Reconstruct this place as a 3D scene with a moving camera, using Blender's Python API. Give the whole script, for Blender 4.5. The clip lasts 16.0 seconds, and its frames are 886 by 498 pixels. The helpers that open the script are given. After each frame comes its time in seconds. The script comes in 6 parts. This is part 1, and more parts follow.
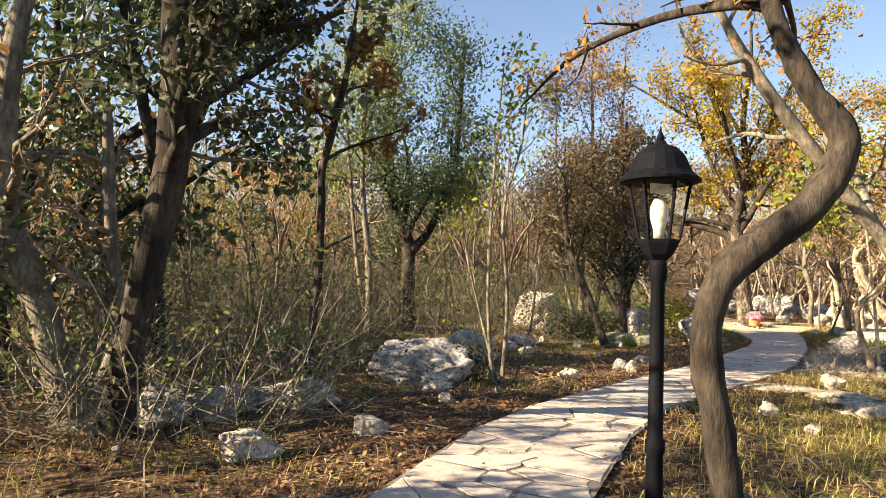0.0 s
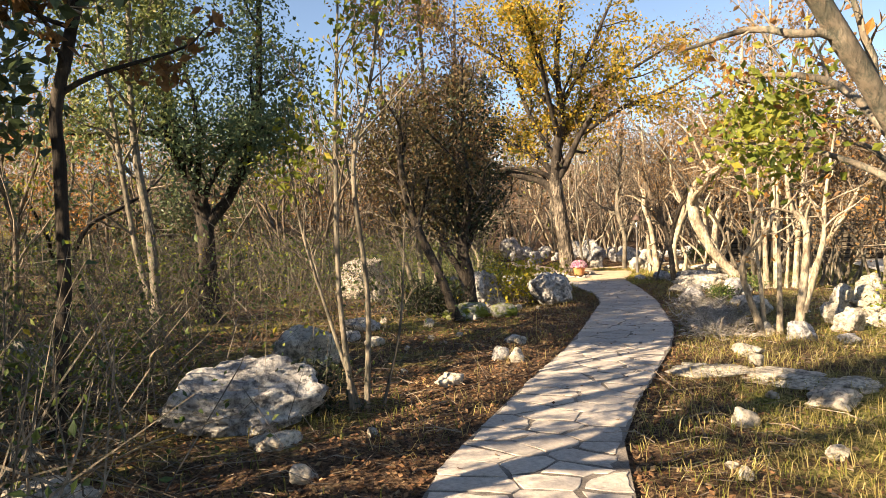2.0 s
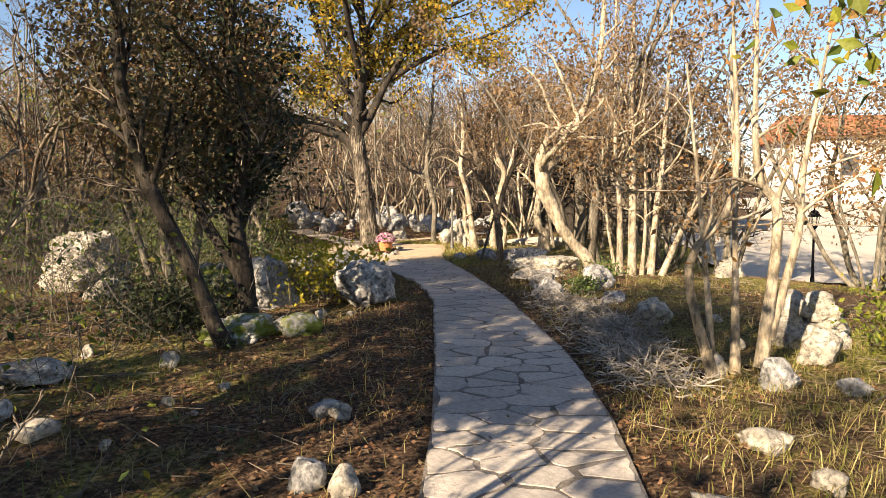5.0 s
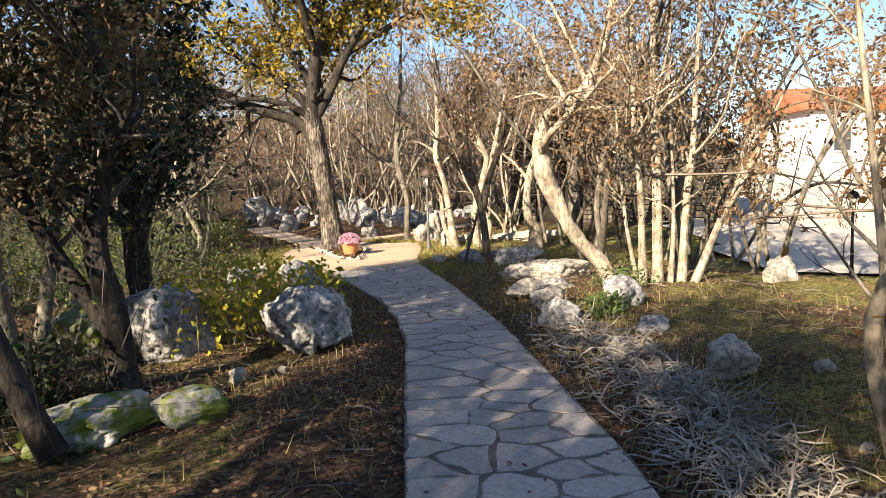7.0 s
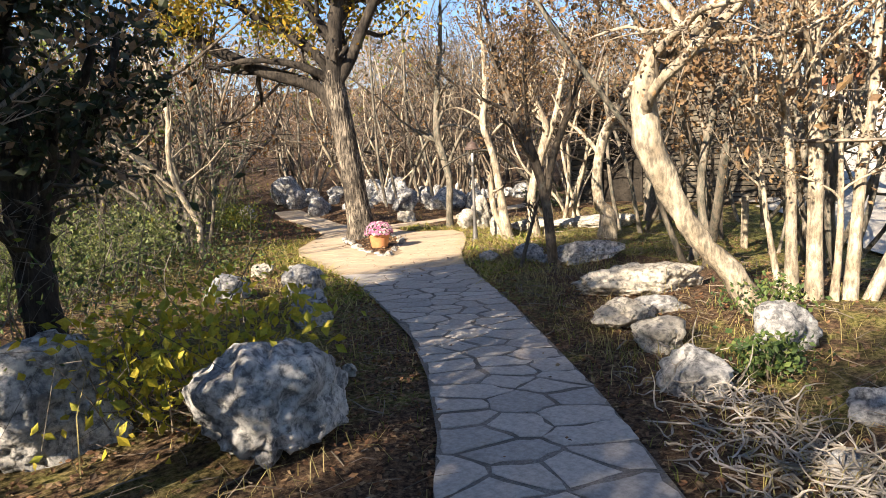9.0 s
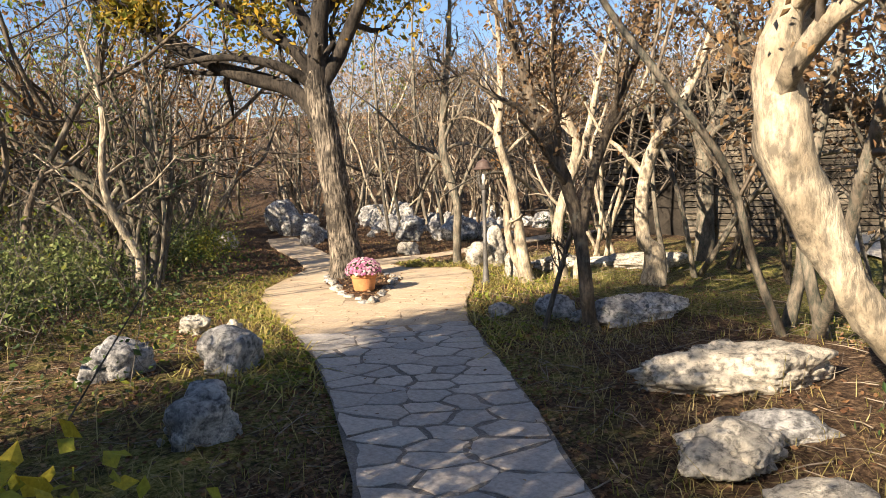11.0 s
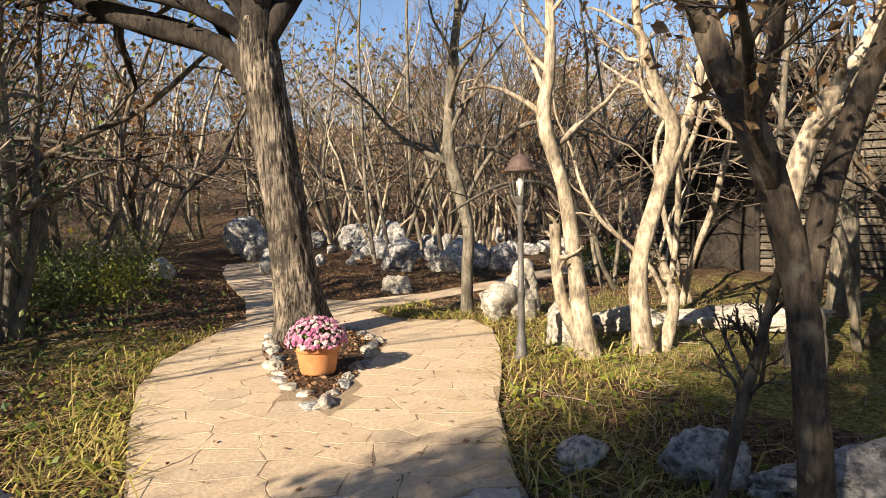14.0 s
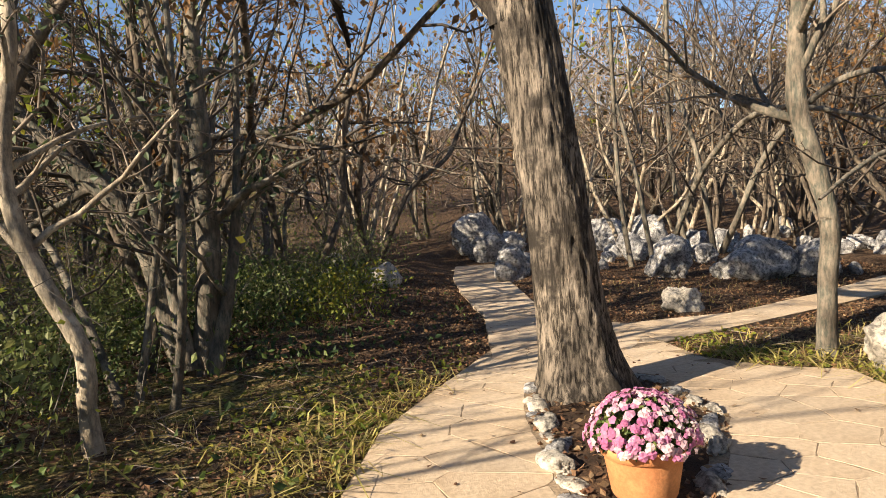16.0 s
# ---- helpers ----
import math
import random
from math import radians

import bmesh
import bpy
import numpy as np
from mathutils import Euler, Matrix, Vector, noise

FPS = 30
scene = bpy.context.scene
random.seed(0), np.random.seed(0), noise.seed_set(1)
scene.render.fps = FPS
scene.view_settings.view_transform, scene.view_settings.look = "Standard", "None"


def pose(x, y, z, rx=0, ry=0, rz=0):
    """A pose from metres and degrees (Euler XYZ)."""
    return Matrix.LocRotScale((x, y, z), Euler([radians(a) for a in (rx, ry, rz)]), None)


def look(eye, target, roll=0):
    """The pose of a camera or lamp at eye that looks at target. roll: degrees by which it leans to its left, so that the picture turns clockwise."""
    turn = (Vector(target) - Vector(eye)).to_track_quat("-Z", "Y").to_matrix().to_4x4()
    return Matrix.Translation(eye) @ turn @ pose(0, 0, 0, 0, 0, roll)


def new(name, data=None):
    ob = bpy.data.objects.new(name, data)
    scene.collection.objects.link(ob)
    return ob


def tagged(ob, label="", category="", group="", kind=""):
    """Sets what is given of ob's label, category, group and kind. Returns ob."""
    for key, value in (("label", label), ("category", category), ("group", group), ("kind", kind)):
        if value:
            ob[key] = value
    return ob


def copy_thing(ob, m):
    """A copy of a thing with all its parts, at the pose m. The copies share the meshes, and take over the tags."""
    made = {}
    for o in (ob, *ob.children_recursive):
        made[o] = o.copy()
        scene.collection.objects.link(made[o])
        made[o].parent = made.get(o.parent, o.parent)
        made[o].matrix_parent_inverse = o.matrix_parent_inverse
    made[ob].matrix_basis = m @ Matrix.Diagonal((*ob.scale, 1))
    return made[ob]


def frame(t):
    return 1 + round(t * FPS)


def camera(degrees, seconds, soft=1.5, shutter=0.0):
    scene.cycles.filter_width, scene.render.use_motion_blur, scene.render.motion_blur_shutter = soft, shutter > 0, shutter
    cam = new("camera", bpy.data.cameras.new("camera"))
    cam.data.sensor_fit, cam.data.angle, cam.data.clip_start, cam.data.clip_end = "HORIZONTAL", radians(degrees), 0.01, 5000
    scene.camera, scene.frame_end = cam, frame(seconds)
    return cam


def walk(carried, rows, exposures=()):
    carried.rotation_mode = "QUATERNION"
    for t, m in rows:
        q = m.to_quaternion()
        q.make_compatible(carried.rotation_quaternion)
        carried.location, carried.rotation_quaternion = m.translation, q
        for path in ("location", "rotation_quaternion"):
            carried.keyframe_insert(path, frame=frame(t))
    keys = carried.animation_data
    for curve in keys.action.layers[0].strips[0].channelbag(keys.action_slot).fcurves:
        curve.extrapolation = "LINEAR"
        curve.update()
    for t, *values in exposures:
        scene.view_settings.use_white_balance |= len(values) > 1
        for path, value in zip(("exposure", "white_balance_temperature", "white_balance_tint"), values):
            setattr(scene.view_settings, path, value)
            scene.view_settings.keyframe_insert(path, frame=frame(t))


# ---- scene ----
cam = camera(66.5, 16.0, soft=0.75)
METRES, EYE, TILT, LEAN, TURN = 22.4, 1.5, 0.0, 0.0, 0.0
ROWS = [
    (0.0, 0.0, 0.0, 0.0, -0.09, 2.78, -1.93),
    (0.5, -0.0049, 0.0265, 0.0076, -3.11, 1.23, -0.43),
    (1.0, -0.0114, 0.0568, 0.0114, -7.83, -0.56, 1.02),
    (1.5, -0.0123, 0.0839, 0.0111, -11.81, -1.09, 1.71),
    (2.0, -0.0104, 0.1163, 0.0111, -16.84, -0.93, 2.07),
    (2.5, -0.0033, 0.1454, 0.0114, -20.42, -1.19, 2.04),
    (3.0, 0.0029, 0.1786, 0.0121, -23.88, -1.64, 1.74),
    (3.5, 0.0095, 0.207, 0.0129, -26.49, -2.15, 1.38),
    (4.0, 0.0234, 0.2396, 0.0155, -29.5, -2.97, 0.9),
    (4.5, 0.0358, 0.2664, 0.0162, -32.1, -3.79, 0.63),
    (5.0, 0.0545, 0.2951, 0.017, -34.94, -4.6, 0.57),
    (7.5, 0.1473, 0.4212, 0.0206, -37.08, -6.06, 2.34),
    (8.0, 0.1684, 0.4487, 0.0193, -35.99, -7.24, 2.54),
    (8.5, 0.1853, 0.4735, 0.0202, -34.72, -7.64, 2.84),
    (9.0, 0.204, 0.5019, 0.0203, -33.19, -7.56, 3.23),
    (11.5, 0.2958, 0.6249, 0.016, -31.32, -4.51, 2.23),
    (12.0, 0.31, 0.6548, 0.0162, -31.27, -3.7, 2.09),
    (12.5, 0.3227, 0.6798, 0.0163, -31.48, -3.21, 2.07),
    (13.0, 0.339, 0.7076, 0.0165, -33.4, -2.77, 2.33),
    (13.5, 0.3537, 0.7318, 0.0144, -36.0, -3.23, 2.34),
    (14.0, 0.3705, 0.7599, 0.0137, -32.14, -3.69, 1.53),
    (14.5, 0.3809, 0.7865, 0.0127, -26.62, -3.79, 1.41),
    (15.0, 0.3906, 0.8193, 0.0124, -19.97, -3.96, 1.7),
    (15.5, 0.3926, 0.8479, 0.0118, -16.12, -3.94, 2.06),
    (16.0, 0.3947, 0.8816, 0.0123, -13.91, -3.32, 3.3),
]
walk(cam, [(t, pose(0, 0, EYE, TILT, LEAN, TURN) @ pose(METRES * x, METRES * y, METRES * z, 90 + pitch, roll, yaw)) for t, x, y, z, yaw, pitch, roll in ROWS],
     [(0.0, 2.1, 7300, 14), (3.0, 1.78, 7250, 14), (5.0, 1.6, 6850, 13), (7.5, 1.74, 6150, 12), (9.0, 1.76, 6100, 12), (12.0, 1.5, 6400, 12), (16.0, 1.36, 6250, 12)])

GZ = 0.34  # height of the paving

# ---- world, sun, exposure ----
SUN_EL, SUN_DIR = 27.0, Vector((-0.955, -0.297, 0)).normalized()
world = bpy.data.worlds.new("sky")
scene.world = world
world.use_nodes = True
wn = world.node_tree
sky = wn.nodes.new("ShaderNodeTexSky")
sky.sky_type, sky.sun_disc = "NISHITA", False
sky.sun_elevation, sky.sun_rotation = radians(SUN_EL), math.atan2(SUN_DIR.x, SUN_DIR.y)
sky.air_density, sky.dust_density, sky.ozone_density = 0.9, 0.2, 2.0
wn.links.new(sky.outputs[0], wn.nodes["Background"].inputs[0])
wn.nodes["Background"].inputs[1].default_value = 0.06
sun = new("sun", bpy.data.lights.new("sun", "SUN"))
sun.data.energy, sun.data.angle, sun.data.color = 5.0, radians(0.55), (1.0, 0.83, 0.6)
sun_vec = SUN_DIR * math.cos(radians(SUN_EL)) + Vector((0, 0, math.sin(radians(SUN_EL))))
sun.matrix_world = look(sun_vec * 60, (0, 0, 0))


# ---- materials ----
def material(name):
    m = bpy.data.materials.new(name)
    m.use_nodes = True
    return m, m.node_tree.nodes, m.node_tree.links, m.node_tree.nodes["Principled BSDF"]


def ramp(nodes, stops):
    r = nodes.new("ShaderNodeValToRGB")
    el = r.color_ramp.elements
    while len(el) < len(stops):
        el.new(0.5)
    for e, (p, c) in zip(el, stops):
        e.position, e.color = p, (*c, 1)
    return r


def noise_node(nodes, links, scale, detail=6, rough=0.6, stretch=None, coord="Object"):
    n = nodes.new("ShaderNodeTexNoise")
    n.inputs["Scale"].default_value, n.inputs["Detail"].default_value, n.inputs["Roughness"].default_value = scale, detail, rough
    tc = nodes.new("ShaderNodeTexCoord")
    if stretch:
        mp = nodes.new("ShaderNodeMapping")
        mp.inputs["Scale"].default_value = stretch
        links.new(tc.outputs[coord], mp.inputs[0])
        links.new(mp.outputs[0], n.inputs["Vector"])
    else:
        links.new(tc.outputs[coord], n.inputs["Vector"])
    return n


def mix_rgb(nodes, links, a, b, fac, mode="MIX"):
    m = nodes.new("ShaderNodeMix")
    m.data_type, m.blend_type = "RGBA", mode
    for sock, v in ((m.inputs[0], fac), (m.inputs[6], a), (m.inputs[7], b)):
        if isinstance(v, bpy.types.NodeSocket):
            links.new(v, sock)
        elif isinstance(v, tuple):
            sock.default_value = (*v, 1)
        else:
            sock.default_value = v
    return m.outputs[2]


def surface(name, coarse, fine, scales, rough=0.85, bump=0.4, stretch=None, spots=None, metallic=0.0, vary=0.0, coord="Object"):
    """coarse, fine: colour stops of the two noises; spots: (scale, low, high, colour) of stains."""
    m, nodes, links, p = material(name)
    a = noise_node(nodes, links, scales[0], 4, 0.55, None, coord)
    b = noise_node(nodes, links, scales[1], 8, 0.7, stretch, coord)
    ra, rb = (ramp(nodes, [(0.5 + (q - 0.5) * 0.55, c) for q, c in stops]) for stops in (coarse, fine))
    links.new(a.outputs[0], ra.inputs[0])
    links.new(b.outputs[0], rb.inputs[0])
    col = mix_rgb(nodes, links, ra.outputs[0], rb.outputs[0], 1.0, "MULTIPLY")
    if spots:
        s = noise_node(nodes, links, spots[0], 7, 0.65, None, coord)
        rs = ramp(nodes, [(spots[1], (0, 0, 0)), (spots[2], (1, 1, 1))])
        links.new(s.outputs[0], rs.inputs[0])
        col = mix_rgb(nodes, links, col, spots[3], rs.outputs[0])
    if vary:
        oi = nodes.new("ShaderNodeObjectInfo")
        rv = ramp(nodes, [(0.0, (1 - vary, 1 - vary, 1 - vary)), (0.5, (1, 0.97, 0.93)), (1.0, (1 + vary * 0.6, 1 + vary * 0.5, 1 + vary * 0.3))])
        links.new(oi.outputs["Random"], rv.inputs[0])
        col = mix_rgb(nodes, links, col, rv.outputs[0], 1.0, "MULTIPLY")
    links.new(col, p.inputs["Base Color"])
    p.inputs["Roughness"].default_value, p.inputs["Metallic"].default_value = rough, metallic
    p.inputs["Specular IOR Level"].default_value = 0.25
    if bump:
        bn = nodes.new("ShaderNodeBump")
        bn.inputs["Strength"].default_value, bn.inputs["Distance"].default_value = bump, 0.03
        links.new(b.outputs[0], bn.inputs["Height"])
        links.new(bn.outputs[0], p.inputs["Normal"])
    return m


def leafy(name, colours, rough=0.6, through_light=0.4):
    """Leaves, blades and petals: one colour for each island, lit through."""
    m, nodes, links, p = material(name)
    g = nodes.new("ShaderNodeNewGeometry")
    r = ramp(nodes, [(i / max(1, len(colours) - 1), c) for i, c in enumerate(colours)])
    links.new(g.outputs["Random Per Island"], r.inputs[0])
    n = noise_node(nodes, links, 60, 3)
    rn = ramp(nodes, [(0.3, (0.7, 0.7, 0.7)), (0.7, (1.15, 1.15, 1.1))])
    links.new(n.outputs[0], rn.inputs[0])
    col = mix_rgb(nodes, links, r.outputs[0], rn.outputs[0], 1.0, "MULTIPLY")
    links.new(col, p.inputs["Base Color"])
    p.inputs["Roughness"].default_value = rough
    p.inputs["Specular IOR Level"].default_value = 0.3
    t = nodes.new("ShaderNodeBsdfTranslucent")
    links.new(col, t.inputs[0])
    mx = nodes.new("ShaderNodeMixShader")
    mx.inputs[0].default_value = through_light
    links.new(p.outputs[0], mx.inputs[1])
    links.new(t.outputs[0], mx.inputs[2])
    links.new(mx.outputs[0], nodes["Material Output"].inputs[0])
    return m


GREY = [(0.3, (0.62, 0.6, 0.58)), (0.7, (1.1, 1.08, 1.04))]
M_STONE = surface("paving_stone", [(0.3, (0.4, 0.37, 0.335)), (0.55, (0.51, 0.47, 0.43)), (0.8, (0.59, 0.56, 0.525))], [(0.25, (0.72, 0.72, 0.72)), (0.7, (1.08, 1.08, 1.08))], (1.3, 26), 0.8, 0.35, spots=(5, 0.6, 0.78, (0.24, 0.22, 0.2)), vary=0.2, coord="Object")
M_STONE_TAN = surface("tan_paving_stone", [(0.3, (0.46, 0.36, 0.25)), (0.55, (0.53, 0.43, 0.31)), (0.8, (0.57, 0.47, 0.35))], [(0.25, (0.8, 0.8, 0.8)), (0.7, (1.06, 1.06, 1.06))], (1.3, 30), 0.85, 0.3, spots=(6, 0.62, 0.74, (0.33, 0.26, 0.18)), vary=0.1)
M_MORTAR = surface("sandy_mortar", [(0.3, (0.27, 0.21, 0.145)), (0.7, (0.37, 0.29, 0.2))], GREY, (3, 60), 0.95, 0.4)
M_JOINT = surface("joint_sand", [(0.3, (0.17, 0.152, 0.135)), (0.7, (0.29, 0.262, 0.235))], GREY, (3, 60), 0.95, 0.5)
M_ROCK = surface("limestone", [(0.3, (0.3, 0.295, 0.29)), (0.55, (0.47, 0.46, 0.44)), (0.8, (0.66, 0.64, 0.61))], [(0.3, (0.28, 0.28, 0.29)), (0.48, (0.8, 0.8, 0.8)), (0.66, (1.2, 1.18, 1.16))], (3.2, 17), 0.92, 1.0, spots=(9, 0.54, 0.66, (0.15, 0.15, 0.155)))
M_ROCK_WARM = surface("lichen_limestone", [(0.3, (0.36, 0.33, 0.28)), (0.7, (0.62, 0.57, 0.48))], [(0.3, (0.35, 0.35, 0.35)), (0.48, (0.85, 0.85, 0.85)), (0.66, (1.15, 1.13, 1.1))], (3, 19), 0.9, 0.9, spots=(11, 0.58, 0.72, (0.2, 0.19, 0.17)))
M_MOSS = surface("mossy_limestone", [(0.35, (0.36, 0.35, 0.33)), (0.6, (0.52, 0.5, 0.46))], [(0.3, (0.5, 0.5, 0.5)), (0.6, (1.1, 1.1, 1.1))], (2.2, 15), 0.9, 0.8, spots=(4.5, 0.42, 0.54, (0.15, 0.18, 0.03)))
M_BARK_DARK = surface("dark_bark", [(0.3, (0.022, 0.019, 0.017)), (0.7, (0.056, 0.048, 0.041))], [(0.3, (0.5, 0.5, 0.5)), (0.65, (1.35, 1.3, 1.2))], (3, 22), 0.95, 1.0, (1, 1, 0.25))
M_BARK_GREY = surface("grey_bark", [(0.3, (0.12, 0.1, 0.08)), (0.7, (0.24, 0.205, 0.165))], [(0.3, (0.45, 0.55, 0.55)), (0.65, (1.2, 1.18, 1.12))], (4, 26), 0.9, 0.8, (1, 1, 0.3), spots=(6, 0.58, 0.7, (0.09, 0.09, 0.07)))
M_BARK_PALE = surface("pale_bark", [(0.3, (0.27, 0.225, 0.165)), (0.7, (0.5, 0.43, 0.33))], [(0.32, (0.5, 0.5, 0.5)), (0.62, (1.15, 1.13, 1.08))], (4, 24), 0.9, 0.7, (1, 1, 0.35), spots=(7, 0.6, 0.72, (0.2, 0.18, 0.14)))
M_BARK_WOOD = surface("brown_grey_bark", [(0.3, (0.085, 0.07, 0.055)), (0.7, (0.17, 0.14, 0.11))], [(0.3, (0.5, 0.5, 0.5)), (0.65, (1.3, 1.25, 1.15))], (4, 26), 0.92, 0.8, (1, 1, 0.3), spots=(6, 0.58, 0.7, (0.2, 0.19, 0.15)))
M_BARK_OAK = surface("oak_bark", [(0.3, (0.12, 0.105, 0.088)), (0.5, (0.19, 0.165, 0.138)), (0.7, (0.27, 0.235, 0.195))], [(0.36, (0.14, 0.13, 0.12)), (0.5, (0.7, 0.68, 0.64)), (0.64, (1.3, 1.24, 1.16))], (2.5, 34), 0.95, 1.0, (1, 1, 0.14), spots=(1.7, 0.5, 0.6, (0.04, 0.034, 0.028)))
M_TWIG = surface("twig_bark", [(0.3, (0.17, 0.142, 0.112)), (0.7, (0.32, 0.27, 0.215))], GREY, (3, 20), 0.9, 0.0)
# paler twig bark for the far woods, with the slope's sunlight in the colour
M_TWIG_SUNLIT = surface("sunlit_far_twig_bark", [(0.3, (0.24, 0.2, 0.165)), (0.7, (0.4, 0.34, 0.29))], GREY, (0.2, 3), 0.9, 0.0)
M_BLEACHED = surface("bleached_wood", [(0.3, (0.22, 0.2, 0.17)), (0.7, (0.5, 0.46, 0.41))], GREY, (3, 20), 0.9, 0.0)
M_TWIG_GREY = surface("grey_twig_bark", [(0.3, (0.08, 0.074, 0.064)), (0.7, (0.17, 0.155, 0.135))], GREY, (3, 20), 0.9, 0.0)
M_TWIG_DARK = surface("dark_twig_bark", [(0.3, (0.07, 0.06, 0.05)), (0.7, (0.13, 0.11, 0.09))], GREY, (3, 20), 0.9, 0.0)
M_LEAF_OAK = leafy("oak_leaves", [(0.16, 0.17, 0.03), (0.42, 0.29, 0.035), (0.52, 0.33, 0.035), (0.12, 0.13, 0.03), (0.3, 0.26, 0.03), (0.5, 0.26, 0.03)])
M_LEAF_GREEN = leafy("evergreen_leaves", [(0.045, 0.07, 0.035), (0.075, 0.105, 0.05), (0.1, 0.14, 0.065), (0.15, 0.175, 0.075)], 0.4, 0.3)
M_LEAF_HOLM = leafy("holm_oak_leaves", [(0.06, 0.105, 0.065), (0.1, 0.16, 0.095), (0.14, 0.2, 0.11), (0.2, 0.25, 0.11)], 0.4, 0.3)
M_LEAF_OLIVE = leafy("olive_leaves", [(0.16, 0.2, 0.065), (0.23, 0.27, 0.09), (0.13, 0.16, 0.055), (0.29, 0.29, 0.11)], 0.5, 0.35)
M_LEAF_LIME = leafy("yellow_green_leaves", [(0.16, 0.2, 0.03), (0.26, 0.28, 0.04), (0.1, 0.15, 0.03), (0.36, 0.3, 0.04)])
M_LEAF_YELLOW = leafy("bright_yellow_leaves", [(0.45, 0.38, 0.03), (0.55, 0.45, 0.05), (0.3, 0.32, 0.04), (0.38, 0.36, 0.04)])
M_LEAF_BROWN = leafy("withered_brown_leaves", [(0.13, 0.07, 0.03), (0.22, 0.12, 0.05), (0.3, 0.16, 0.06), (0.17, 0.1, 0.05)])
M_LEAF_DRAB = leafy("drab_leaves", [(0.1, 0.075, 0.035), (0.17, 0.13, 0.06), (0.06, 0.062, 0.03), (0.22, 0.16, 0.08), (0.08, 0.085, 0.04)])
M_LEAF_TAN = leafy("tan_leaves", [(0.3, 0.2, 0.11), (0.22, 0.145, 0.085), (0.36, 0.23, 0.11), (0.15, 0.11, 0.07), (0.32, 0.18, 0.09)])
M_LEAF_RUST = leafy("rust_leaves", [(0.36, 0.16, 0.05), (0.46, 0.24, 0.06), (0.28, 0.12, 0.05), (0.4, 0.26, 0.1)])
M_LEAF_DARK = leafy("juniper_needles", [(0.018, 0.028, 0.014), (0.03, 0.045, 0.02), (0.05, 0.06, 0.03), (0.04, 0.035, 0.02)], 0.6, 0.2)
M_LITTER = leafy("fallen_leaves", [(0.09, 0.045, 0.025), (0.17, 0.085, 0.045), (0.27, 0.15, 0.075), (0.13, 0.07, 0.04), (0.36, 0.25, 0.14), (0.06, 0.04, 0.028), (0.2, 0.11, 0.06)], 0.7, 0.15)
M_GRASS_DRY = leafy("dry_grass", [(0.36, 0.28, 0.12), (0.5, 0.42, 0.2), (0.28, 0.25, 0.08), (0.44, 0.34, 0.13)], 0.7, 0.35)
M_GRASS_STRAW = leafy("yellow_straw", [(0.42, 0.34, 0.1), (0.58, 0.5, 0.2), (0.34, 0.32, 0.07), (0.5, 0.4, 0.13), (0.26, 0.2, 0.08)], 0.7, 0.35)
M_GRASS = leafy("green_grass", [(0.1, 0.14, 0.025), (0.2, 0.22, 0.04), (0.3, 0.27, 0.07), (0.15, 0.17, 0.04)], 0.6, 0.4)
M_IVY = leafy("ivy_leaves", [(0.03, 0.06, 0.02), (0.06, 0.1, 0.03), (0.1, 0.15, 0.04), (0.16, 0.19, 0.05)], 0.6, 0.25)
M_IRON = surface("black_iron", [(0.3, (0.003, 0.004, 0.007)), (0.7, (0.006, 0.007, 0.011))], GREY, (4, 60), 0.7, 0.1)
M_IRON_GREY = surface("weathered_grey_iron", [(0.3, (0.1, 0.1, 0.1)), (0.7, (0.17, 0.165, 0.16))], GREY, (4, 60), 0.55, 0.1, metallic=0.2)
M_CAP_BROWN = surface("brown_lamp_cap", [(0.3, (0.075, 0.055, 0.048)), (0.7, (0.12, 0.085, 0.075))], GREY, (4, 60), 0.55, 0.1)
M_TERRACOTTA = surface("terracotta", [(0.3, (0.5, 0.21, 0.085)), (0.7, (0.62, 0.29, 0.12))], [(0.3, (0.85, 0.85, 0.85)), (0.7, (1.05, 1.05, 1.05))], (4, 50), 0.8, 0.15)
M_PETAL = leafy("pink_petals", [(0.5, 0.15, 0.33), (0.62, 0.25, 0.44), (0.72, 0.45, 0.57), (0.8, 0.7, 0.68), (0.55, 0.2, 0.38), (0.6, 0.24, 0.42)], 0.6, 0.4)
M_BOARD = surface("weathered_boards", [(0.3, (0.06, 0.05, 0.04)), (0.7, (0.16, 0.135, 0.11))], [(0.3, (0.5, 0.6, 0.6)), (0.65, (1.2, 1.18, 1.15))], (1.2, 18), 0.9, 0.5, (0.2, 0.2, 2.5), vary=0.35)
M_DARKWOOD = surface("near_black_wood", [(0.3, (0.02, 0.017, 0.014)), (0.7, (0.04, 0.034, 0.028))], GREY, (2, 20), 0.9, 0.4)
M_PLASTER = surface("white_plaster", [(0.3, (0.66, 0.6, 0.57)), (0.7, (0.78, 0.73, 0.7))], [(0.3, (0.9, 0.9, 0.9)), (0.7, (1.03, 1.03, 1.03))], (0.6, 12), 0.9, 0.2)
M_TILE = surface("roof_tiles", [(0.3, (0.32, 0.12, 0.06)), (0.7, (0.45, 0.19, 0.1))], GREY, (0.8, 9), 0.85, 0.4)
M_SILL = surface("grey_window", [(0.3, (0.05, 0.055, 0.06)), (0.7, (0.09, 0.09, 0.1))], GREY, (1, 9), 0.3, 0.0)
M_GRAVEL = surface("pale_gravel", [(0.3, (0.46, 0.42, 0.36)), (0.7, (0.58, 0.53, 0.46))], [(0.3, (0.75, 0.75, 0.75)), (0.7, (1.08, 1.08, 1.06))], (0.5, 40), 0.95, 0.4)
